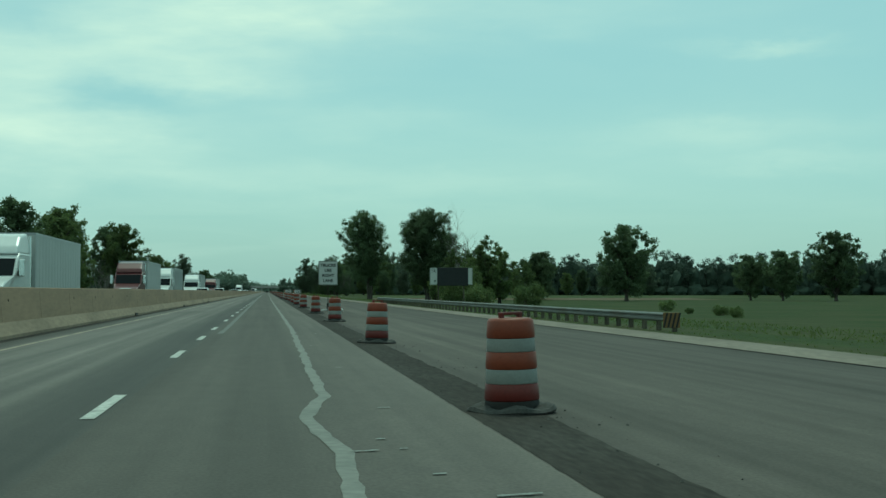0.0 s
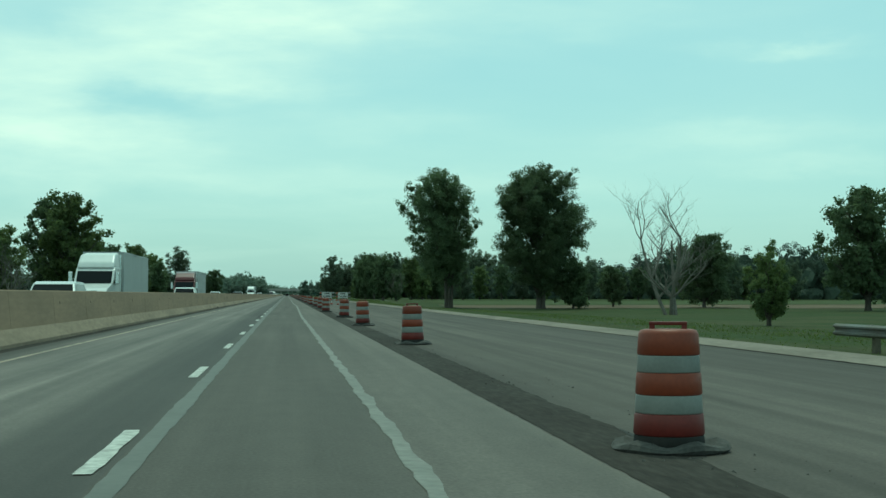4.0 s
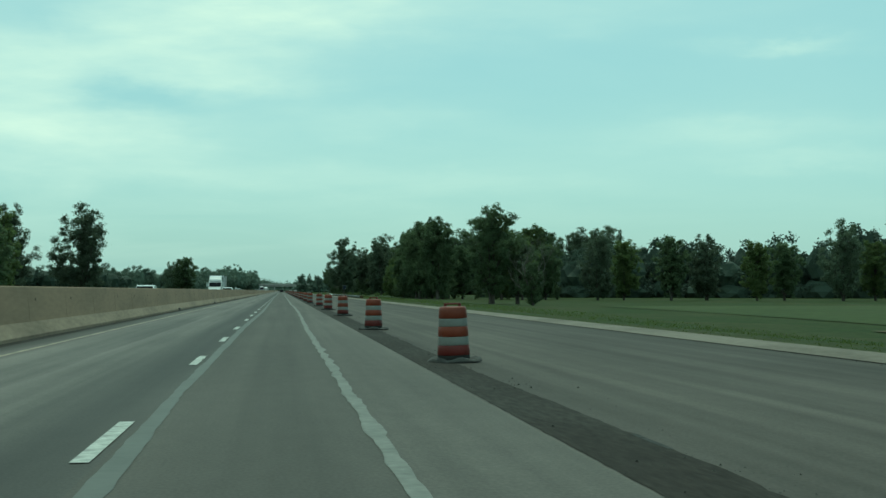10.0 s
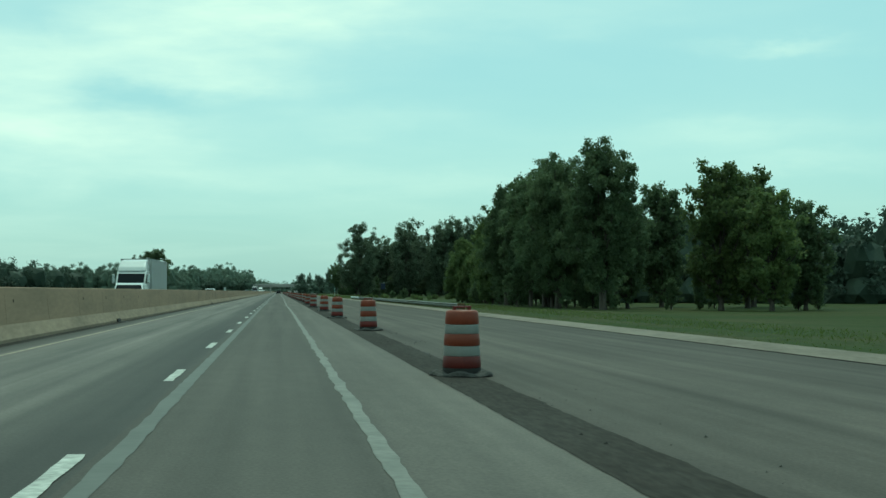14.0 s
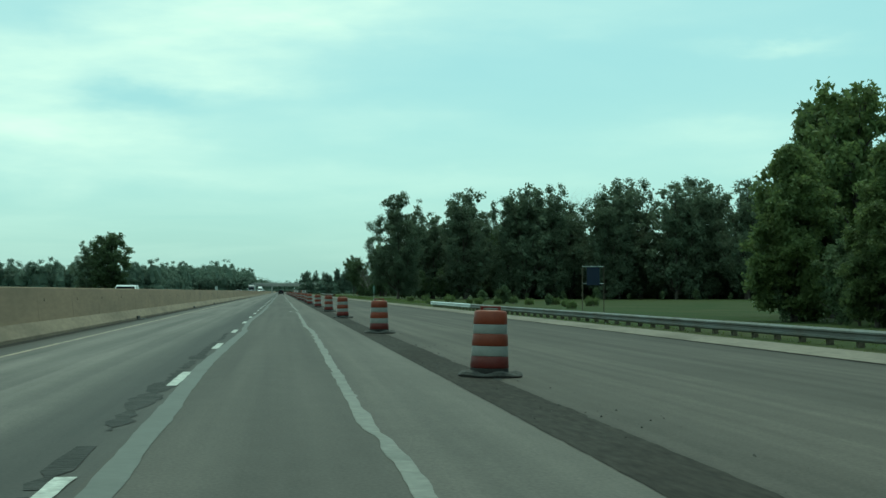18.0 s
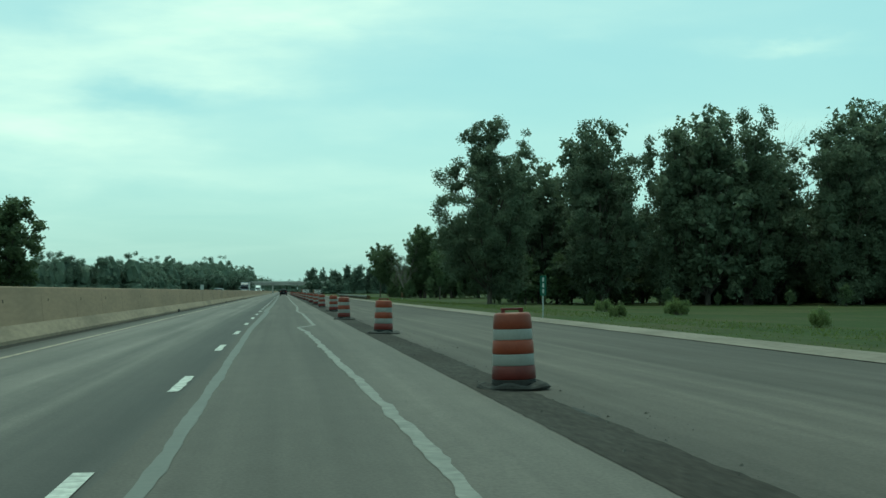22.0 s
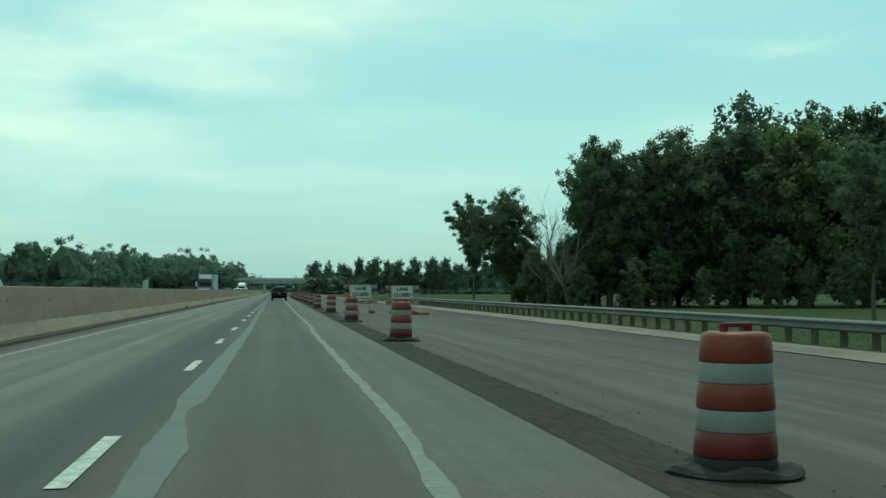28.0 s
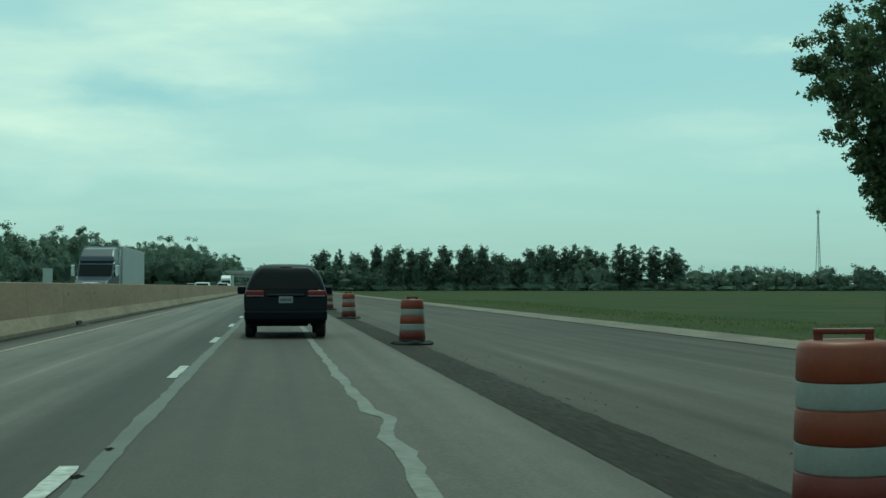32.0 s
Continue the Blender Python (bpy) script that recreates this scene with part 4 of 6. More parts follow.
poplar = [settle(make_tree("wood_tree", 71 + i, 26.0, 2.6 - i, 8.4 if i else 9.8, "tall", 1 + (i % 2), 520, 30000 if i else 76000, 0.20 if i else 0.15, "leaf_grey", 0.34, "tall wind-tossed poplar at the edge of a wood"), x, y, 40 * i, 0.95 + 0.02 * i) for i, (x, y) in enumerate(((26.3, 928), (42.2, 932), (52.7, 934)))]
behind = settle(make_tree("wood_tree", 78, 26.0, 1.6, 8.4, "tall", 1, 260, 8000, 0.36, "leaf_grey", 0.34, "tall poplar standing deep in a wood"), 60, 944, 20, 1.02)
scrub = settle(make_tree("scrub_tree", 87, 16.0, 0.8, 6.2, "round", 1, 100, 4200, 0.36, "leaf", 0.3, "low leafy scrub at the foot of a wood"), 24.6, 622, 0, 0.3)
oak = [settle(make_tree("wood_tree", 81 + i, 16.0, 1.2, 5.4, "broad", 1, 300, 14000, 0.23, "leaf" if i else "leaf_light", 0.32, "leafy green tree at the edge of a wood"), x, y) for i, (x, y) in enumerate(((52, 630), (57, 642)))]
oak_near = settle(make_tree("wood_tree", 85, 16.0, 2.2, 5.4, "broad", 2, 600, 52000, 0.13, "leaf", 0.24, "leafy green tree with a fine crown at the wood's edge"), 28.4, 626)
dome = settle(make_tree("wood_tree", 99, 10.2, 0.2, 3.3, "round", 1, 560, 46000, 0.12, "leaf_light", 0.2, "dense dome-shaped tree leafed down to the grass"), 28.4, 693)
young = settle(make_tree("young_tree", 91, 15.2, 4.6, 3.9, "vase", 1, 420, 27000, 0.105, trunk=0.16, side=-0.25, label="slender young tree with a high open crown"), 28.3, 1154.8, 0, 1.07)
settle(make_tree("young_tree", 95, 13.4, 3.6, 5.4, "broad", 2, 460, 30000, 0.11, trunk=0.15, side=-1.2, label="open young roadside tree with an airy crown"), 28.6, 1123, 0, 1.06)

rnd = random.Random(4)
def wood(trees, spots, scale, group):
    for i, (x, y, s) in enumerate(spots):
        k = scale * s * rnd.uniform(0.93, 1.07)
        put_copy(trees[i % len(trees)], x + rnd.uniform(-0.8, 0.8), y + rnd.uniform(-1.5, 1.5), k, rnd.uniform(0, 360), tall=k * rnd.uniform(0.88, 1.03), group=group)

def mixed_wood(spots, scale, group):
    """Every third tree is a tall upswept one, every fourth a paler one."""
    for i, (x, y, s) in enumerate(spots):
        k = scale * s * rnd.uniform(0.92, 1.08)
        kind, f = (behind if x > 52 else poplar[1 + i % 2], 0.66) if i % 2 else (oak_near if x < 32.5 or (y > 1000 and x < 48) else oak[0 if i % 4 == 2 else 1], 1.0)
        put_copy(kind, x + rnd.uniform(-0.8, 0.8), y + rnd.uniform(-1.5, 1.5), k * f, rnd.uniform(0, 360), tall=k * f * rnd.uniform(0.92, 1.06), group=group)

# wood beside the second guard rail: place, height and spread of each tree
for x, y, tall, wide in ((29.2, 673, 12.4, 1.05), (30.6, 684, 10.0, 0.95), (30.9, 697, 8.6, 0.9), (28.3, 662, 9.2, 0.85), (27.4, 680, 6.0, 0.62)):
    put_copy(dome, x, y, wide, 53 * x, tall=tall / 10.2, group="trees of the near wood")
for x, y, tall in ((29.5, 605, 16.0), (27.2, 614, 15.4), (32.5, 621, 10.8), (28.8, 625, 10.8), (28.4, 635, 15.2), (31.4, 641, 14.2), (27.5, 646, 14.8), (31.8, 655, 10.6), (29.6, 659, 10.2), (32.4, 668, 12.0), (33.4, 680, 11.5)):
    put_copy(oak_near, x, y, max(0.62, tall / 19), 71 * y, tall=tall / 16, group="trees of the near wood")
for i, (x, y, tall) in enumerate(((36.5, 703, 15.6), (40.3, 716, 16.4), (37.5, 710, 16.0), (37, 625, 11.5), (37, 648, 11.5), (38, 670, 12.5), (43, 612, 15), (45, 640, 15))):
    put_copy(oak[i % 2], x, y, tall / 17, 71 * y, tall=tall / 16, group="trees of the near wood")
wood([scrub], [(27.4 + 0.8 * (i % 3), 638 + 4.6 * i, 0.20 + 0.06 * (i % 3)) for i in range(13)] + [(32 + (i % 2), 612 + 6 * i, 0.42) for i in range(15)], 1.0, "undergrowth of the near wood")
wood(oak + poplar[1:2], [(46 + 6.5 * i, 606 - 4 * i + 10 * (i % 2), 0.6 if i % 3 == 2 else 0.82) for i in range(18)], 0.9, "trees of the near wood")
wood([scrub], [(27 + 4 * i, 613 + 6 * (i % 3), 0.22) for i in range(8)], 1.0, "undergrowth of the near wood")
# tall poplar wood past the second guard rail
wood([behind, poplar[1], behind, poplar[2]], [(57 + 5.6 * i, 931 + 5 * (i % 3) - 0.5 * i, 1.06 + 0.009 * i) for i in range(16)], 1.0, "trees of the poplar wood")
wood([behind, oak[1]], [(34 + 6.2 * i, 948 + 5 * (i % 2), 0.84 + 0.012 * i) for i in range(17)], 0.95, "trees of the poplar wood")
wood([scrub], [(33 + 7.2 * i, 926 - 2.2 * i + 3 * (i % 2), 0.10 + 0.04 * (i % 3)) for i in range(11)], 1.0, "undergrowth of the poplar wood")
for x, y, k in ((62, 962, 1.65), (67, 949, 2.25), (72, 952, 2.15)):
    put_copy(dead_big, x, y, k, 37 * k * 10, label="tall bare tree rising above the poplar wood")
wood([behind], [(35.5, 945, 0.95), (45, 950, 0.98)], 1.0, "trees of the poplar wood")
wood([scrub], [(35 + 5.5 * i, 944 + 5 * (i % 2), 0.42 + 0.08 * (i % 3)) for i in range(16)], 1.0, "undergrowth of the poplar wood")
wood([oak[1], oak_near, behind], [(38, 962, 0.85), (44, 966, 0.9), (50, 961, 0.62), (56, 965, 0.9), (62, 960, 0.9), (36.5, 972, 0.75)], 0.9, "trees of the poplar wood")
wood([scrub], [(34 + 4.4 * i, 957 + 5 * (i % 2), 0.36 + 0.06 * (i % 3)) for i in range(9)], 1.0, "undergrowth of the poplar wood")
wood([scrub], [(28, 931, 0.3), (31.5, 934, 0.4), (36, 936, 0.45), (41, 938, 0.42), (46, 937, 0.48), (52, 939, 0.45)], 1.0, "undergrowth of the poplar wood")
# wood past the third guard rail
mixed_wood([(36.6, 1104.5, 1.12), (39, 1111, 1.05), (43.5, 1106, 1.2), (47, 1113, 1.3), (50, 1104, 1.32), (54, 1112, 1.42), (58, 1104, 1.4), (62, 1112, 1.5), (66, 1105, 1.45), (71, 1112, 1.5), (76, 1106, 1.5), (82, 1112, 1.4), (88, 1106, 1.35), (95, 1112, 1.4), (102, 1106, 1.4), (110, 1112, 1.45), (118, 1108, 1.4), (126, 1112, 1.45)], 1.0, "trees of the last wood")
wood([behind], [(46, 1126, 0.85), (56, 1130, 0.95), (64, 1132, 1.0), (74, 1128, 1.02), (84, 1130, 1.05), (96, 1128, 1.05)], 1.0, "trees of the last wood")
wood([scrub], [(32 + 4.0 * i, 1099 - 2 * (i % 2), 0.28 + 0.08 * (i % 3)) for i in range(18)] + [(34, 1110, 0.45), (38, 1116, 0.5), (42, 1112, 0.45), (31.5, 1107, 0.24)], 1.0, "undergrowth of the last wood")
for x, y, wide, high in ((29.4, 1113, 0.66, 0.88), (28.6, 1117, 0.46, 0.40), (30.6, 1111, 0.55, 0.74), (31.7, 1108.5, 0.6, 0.98), (32.9, 1106, 0.62, 1.12), (30.4, 1106, 0.4, 0.4), (32.0, 1103, 0.5, 0.6)):
    put_copy(shrub_tree, x, y, wide, 77 * x, tall=high, label="dense dark bush at the corner of a wood", group="undergrowth of the last wood")
put_copy(oak_near, 35.2, 1106, 0.92, 40, tall=1.20, group="trees of the last wood")
for x, y, k in ((31.3, 1112, 0.84), (32.0, 1108, 1.02)):
    put_copy(dead_big, x, y, k, 50 * k, label="pale leafless tree among the bushes of a wood")
wood([young], [(31.5, 1025, 0.72)], 1.0, "saplings before the last wood")
settle(make_dead("dead_tree", 15, 15.5, 0.5, "pale leafless tree at the corner of the wood", stems=2, trunk=0.2), 31.6, 1104, 0, 0.85)
# trees beyond the opposite carriageway
wood(oak, [(-42.5, 409, 1.45), (-47, 418, 1.35), (-52, 400, 1.0), (-40, 436, 0.8), (-45, 452, 0.7), (-50, 470, 0.85), (-60, 569, 1.3), (-56, 560, 0.85), (-50, 566, 0.8), (-44, 490, 1.05), (-40, 500, 1.0), (-34, 512, 0.7), (-38, 528, 0.8), (-46, 548, 0.9), (-48, 330, 1.5), (-44, 250, 1.3), (-52, 255, 1.2), (-47, 285, 1.1), (-50, 352, 1.45), (-55, 372, 1.5), (-46, 300, 0.8), (-44, 979, 1.5)], 1.0, "trees along the far verge")
lone = [o for o in bpy.data.objects if o.parent is None and o.name.startswith("wood_tree") and (o.location.xy - Vector((-44, 979))).length < 4][0]
lone.scale.z *= 0.79
wood(poplar[1:2], [(-36.3, 603.5, 0.76), (-50, 606, 0.7), (-50, 985, 0.66)], 1.0, "trees along the far verge")
wood([dead_big], [(-42, 505, 1.1), (-36, 448, 0.75), (-52, 556, 1.25), (-47, 540, 1.1), (-40, 338, 0.9)], 1.0, "leafless trees along the far verge")
# bushes in the grass before the poplar wood
wood([bush], [(23.7, 791.6, 0.28), (24.0, 780.5, 0.32), (28.8, 857, 0.36), (23.6, 811, 0.30), (17.4, 778, 0.22), (27.6, 748, 0.3), (25.2, 861, 0.4), (28, 851, 0.45), (31.2, 771, 0.34), (30.4, 789, 0.34), (27, 789, 0.28), (20, 836, 0.3), (33, 812, 0.4), (36, 800, 0.45), (38, 782, 0.45), (33.7, 106, 0.2), (33.7, 98, 0.32), (31.5, 87.4, 0.28)], 0.72, "bushes in the rough grass")
for x, y, k in ((28.6, 794, 0.33), (26.1, 797, 0.25), (34, 792, 0.2)):
    put_copy(shrub_tree, x, y, k, 70 * k * 10, label="small dark upright shrub in rough grass")

# far woods: joined, uncountable
def far_wood(name, spots, label, leaf=0.40, per=300, mat="leaf_far", full=0.5):
    rng = np.random.default_rng(len(name) * 7 + len(spots))
    vs, tv, tf = [], [], []
    for x, y, h, r in spots:
        z0 = ground_z(x, y)
        # one ragged canopy heart per tree, leaves in clumps all over it
        lv, lf = (ROUGH_V, ROUGH_F) if full > 0.55 else (LUMP_V, LUMP_F)
        p = lv * (full + 0.32 * rng.random(len(lv)))[:, None] * np.array([r, r, h * 0.5]) + np.array([x, y, z0 + h * 0.46])
        vs.append(p[lf].reshape(-1, 3))
        # undergrowth at its foot
        p = LUMP_V * (0.62 + 0.3 * rng.random(len(LUMP_V)))[:, None] * np.array([r * 1.05, r * 1.05, h * 0.24]) + np.array([x, y - r * 0.25, z0 + h * 0.10])
        vs.append(p[LUMP_F].reshape(-1, 3))
        cl = []
        for i in range(6):
            a = rng.random() * 6.28
            cl.append((x + r * math.cos(a), y + r * math.sin(a), z0 + h * (0.03 + 0.20 * rng.random()), r * (0.2 + 0.1 * rng.random())))
        for i in range(13):
            a, u = rng.random() * 6.28, rng.uniform(-0.7, 0.95)
            q = math.sqrt(1 - u * u) * 0.86
            cl.append((x + r * q * math.cos(a), y + r * q * math.sin(a), z0 + h * (0.46 + 0.46 * u), r * (0.20 + 0.12 * rng.random())))
        vs.append(leaf_cloud(rng, cl, per / 12, leaf, 1.0, 0.45, 0.95))
        a, b = tube([(x, y, z0 - 0.5), (x + 0.3, y, z0 + h * 0.7)], [0.3, 0.08], 5, len(tv)); tv += a; tf += b
    ob = new(name)
    tagged(ob, label, "woods", kind="stuff")
    quads_object("crowns", np.concatenate(vs), mat, ob)["kind"] = "stuff"
    raw("trunks", tv, tf, "bark", ob)["kind"] = "stuff"
    return ob

def belt(x0, y0, x1, y1, n, h, r, deep, rows=2, low=0.62):
    out = []
    for j in range(rows):
        for i in range(n):
            u = (i + rnd.random()) / n
            out.append((x0 + (x1 - x0) * u + rnd.uniform(-1, 1) * deep, y0 + (y1 - y0) * u + j * deep + rnd.uniform(-1, 1) * deep, h * max(low, rnd.choice((0.62, 0.8, 0.9, 1.0, 1.0, 1.15))) * rnd.uniform(0.93, 1.07), r * rnd.uniform(0.75, 1.15)))
    return out

far_wood("far_woods", belt(60, 700, 140, 660, 28, 14, 4.8, 8, 3, 0.8) + belt(140, 660, 340, 556, 60, 19, 5.5, 9, 3, 0.85), "dark woods closing the fields", per=620, full=0.42)
far_wood("far_woods", belt(66, 964, 180, 948, 30, 13, 5.5, 4, 2), "dark undergrowth filling the poplar wood", mat="leaf")
far_wood("far_woods", belt(335, 560, 620, 250, 60, 19, 6.5, 12, 2, 0.85), "dark woods far across the field", per=420, full=0.42)
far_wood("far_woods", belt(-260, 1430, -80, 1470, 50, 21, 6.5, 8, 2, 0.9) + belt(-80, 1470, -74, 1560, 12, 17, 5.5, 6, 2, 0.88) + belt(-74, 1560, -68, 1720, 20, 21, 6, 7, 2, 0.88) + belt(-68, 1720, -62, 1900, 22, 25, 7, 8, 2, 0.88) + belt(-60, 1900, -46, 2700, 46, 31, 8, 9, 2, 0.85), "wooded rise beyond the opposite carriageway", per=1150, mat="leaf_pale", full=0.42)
far_wood("far_woods", belt(-300, 900, -90, 1000, 36, 13, 6, 8, 2) + belt(-120, 420, -75, 950, 60, 11, 5, 10, 2), "low woods behind the opposite carriageway")
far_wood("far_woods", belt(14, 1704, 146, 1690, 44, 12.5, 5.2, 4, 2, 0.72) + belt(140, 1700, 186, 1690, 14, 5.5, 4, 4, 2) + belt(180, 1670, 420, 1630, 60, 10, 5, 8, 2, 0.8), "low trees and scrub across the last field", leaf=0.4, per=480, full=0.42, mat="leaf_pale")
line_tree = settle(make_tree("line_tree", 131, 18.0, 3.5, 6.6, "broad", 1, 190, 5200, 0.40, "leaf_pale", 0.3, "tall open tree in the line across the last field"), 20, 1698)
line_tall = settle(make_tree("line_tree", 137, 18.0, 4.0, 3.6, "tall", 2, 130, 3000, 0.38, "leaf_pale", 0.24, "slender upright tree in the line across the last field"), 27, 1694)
for i in range(22):
    put_copy(line_tree, 33 + 5.3 * i + rnd.uniform(-2.2, 2.2), 1696 + rnd.uniform(-5, 6), rnd.uniform(0.7, 1.05), rnd.uniform(0, 360), tall=rnd.choice((0.80, 0.88, 0.96, 1.06, 1.14)), group="tree line across the last field")
for x, k in ((121, 1.04), (128, 1.0), (133, 1.06), (153, 1.08), (160.5, 1.06), (168, 1.04), (176, 1.0), (180.5, 0.86)):
    put_copy(line_tall, x, 1694 + rnd.uniform(-2, 2), 1.6, rnd.uniform(0, 360), tall=k * 1.08, group="tree line across the last field")
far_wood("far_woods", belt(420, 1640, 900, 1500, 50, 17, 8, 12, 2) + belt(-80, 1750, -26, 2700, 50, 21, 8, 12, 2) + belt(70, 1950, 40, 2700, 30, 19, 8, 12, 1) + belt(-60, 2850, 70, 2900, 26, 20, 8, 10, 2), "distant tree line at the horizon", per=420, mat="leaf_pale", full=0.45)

# ---- traffic drum ----
def make_drum():
    rt = root("traffic_drum", Matrix(), "orange and white banded traffic drum on a black rubber base", "traffic drum", "drums along the closed lane")
    r = lambda z: 0.288 - 0.050 * (z - 0.06) / 0.92
    # lowest band is black: a collar on some drums, painted-in shade on others
    bands = [(0.03, 0.125, "rubber", "black_collar"), (0.125, 0.30, "red_orange", "lower_orange_band"), (0.30, 0.45, "white_band", "white_band"), (0.45, 0.63, "orange", "orange_band"), (0.63, 0.77, "white_band", "white_band"), (0.77, 0.98, "orange", "top_orange_band")]
    for a, b, mat, nm in bands:
        step = 0.005 if "orange" in mat else 0.0
        p = [(r(a) - 0.004, a), (r(a) + step, a + 0.012), (r(b) + step, b - 0.012), (r(b) - 0.004, b)]
        if b > 0.9:
            p = [(r(a) - 0.004, a), (r(a) + step, a + 0.012), (r(b) + step, b - 0.035), (r(b) - 0.012, b - 0.008), (r(b) - 0.05, b), (0.05, b + 0.004)]
        v, f = lathe(p, 24)
        raw(nm, v, f, mat, rt, smooth=True)
    v, f = lathe([(0.47, 0.0), (0.485, 0.025), (0.46, 0.055), (0.38, 0.075), (0.31, 0.06), (0.285, 0.06)], 28)
    v = [(x * (1 + 0.035 * math.sin(3 * math.atan2(y, x) + 1)), y * (1 + 0.03 * math.sin(2 * math.atan2(y, x))), z * (1 + 0.35 * math.sin(5 * math.atan2(y, x)))) for x, y, z in v]
    raw("rubber_base", v, f, "dusty_rubber", rt, "black rubber tyre-ring base")
    bm = bmesh.new()
    for s in (-1, 1):
        box(bm, s * 0.13 - 0.022, s * 0.13 + 0.022, -0.025, 0.025, 0.97, 1.03, 0.006)
    box(bm, -0.155, 0.155, -0.028, 0.028, 1.012, 1.042, 0.008)
    part("handle", bm, "red_orange", rt)
    return rt

drum = make_drum()
DRUMS = [(14.2, 2.81), (33.4, 2.91), (57.4, 3.06), (78.4, 3.00), (103.2, 2.95), (126.2, 2.93), (148.7, 3.03), (172.5, 3.11), (193.5, 3.00), (213.7, 3.08), (237.3, 2.74), (259.4, 2.89), (281.2, 2.94), (305.2, 2.85), (323.4, 2.98), (348.2, 2.81), (369.5, 3.02), (389.5, 2.93), (413.7, 3.03), (434.7, 3.00), (456.9, 3.06), (480.1, 2.77), (502.5, 2.77), (526.4, 2.94), (546.9, 2.80), (570.0, 2.95), (590.8, 2.79), (615.2, 2.88), (639.4, 3.03), (660.5, 2.90), (684.1, 2.87), (704.9, 2.93), (726.9, 2.86), (751.2, 2.73), (771.3, 2.86), (794.4, 2.85), (814.5, 2.58), (838.9, 3.02), (860.0, 2.90), (882.4, 3.02), (901.9, 2.94), (925.9, 3.06), (945.0, 2.92), (966.3, 3.05), (991.5, 3.00), (1013.0, 2.92), (1034.0, 2.90), (1055.9, 2.78), (1080.5, 2.97), (1100.7, 2.92), (1123.6, 2.89), (1147.9, 2.79), (1168.0, 2.74), (1191.0, 2.74), (1214.0, 2.76), (1237.0, 2.74)]
for i, (y, x) in enumerate(DRUMS):
    m = Matrix.LocRotScale((x, y, road_z(x) + 0.004), Euler((radians(rnd.uniform(-1.5, 1.5)), radians(rnd.uniform(-1.5, 1.5)), radians(rnd.uniform(-40, 40)))), None)
    if i == 0:
        drum.matrix_basis = m
    else:
        copy_thing(drum, m)

# ---- guard rails ----
RAIL_X = 14.0
def guard_rail(y0, y1, label, marker=True, bright=0.0, low=0.0):
    z0 = ground_z(RAIL_X, (y0 + y1) / 2) - low
    rt = root("guard_rail", pose(RAIL_X, y0, z0), label, "guard rail")
    prof2 = [(-0.02, 0.42), (-0.085, 0.47), (-0.085, 0.51), (-0.02, 0.55), (-0.02, 0.60), (-0.085, 0.64), (-0.085, 0.68), (-0.02, 0.73), (0.0, 0.73), (-0.005, 0.60), (-0.005, 0.55), (0.0, 0.42)]
    n = int((y1 - y0) / 3.81)
    for k in range(n):
        a, b = k * 3.81, (k + 1) * 3.81 + 0.06
        bm = bmesh.new()
        off = -0.004 * (k % 2)
        va = [bm.verts.new((x + off, a, z)) for x, z in prof2]
        vb = [bm.verts.new((x + off, b, z)) for x, z in prof2]
        for i in range(len(prof2)):
            bm.faces.new((va[i], va[(i + 1) % len(prof2)], vb[(i + 1) % len(prof2)], vb[i]))
        part("rail_panel", bm, "steel_new" if (y1 - y0 - a) < bright else "rail_old", rt, "bright new steel panel" if (y1 - y0 - a) < bright else "")
    post = boxed(0.13, 0.29, -0.09, 0.09, -0.5, 0.72, 0.012)
    first = part("post", post, "wood", rt)
    block = part("blockout", boxed(0.0, 0.13, -0.075, 0.075, 0.42, 0.74, 0.01), "wood", rt)
    for k in range(1, int((y1 - y0) / 1.905)):
        for o in (first, block):
            c = o.copy(); scene.collection.objects.link(c)
            c.location = (0, k * 1.905, 0)
    if marker:
        bm = boxed(-0.30, 0.30, -0.36, -0.32, 0.22, 0.74, 0.01)
        e = part("end_marker", bm, "yellow_sign", rt, "yellow end marker with black slanting stripes")
        for k in range(4):
            x = -0.22 + 0.15 * k
            b2 = bmesh.new()
            q = [b2.verts.new(p) for p in ((x - 0.09, -0.366, 0.23), (x - 0.02, -0.366, 0.23), (x + 0.10, -0.366, 0.73), (x + 0.03, -0.366, 0.73))]
            b2.faces.new(q)
            part("stripe", b2, "black", e)
    return rt
guard_rail(46, 173, "weathered steel guard rail on timber posts with striped end")
guard_rail(587, 750, "steel guard rail with a newer bright end section", bright=33, low=0.24)
guard_rail(981, 1108, "weathered steel guard rail on timber posts with striped end")

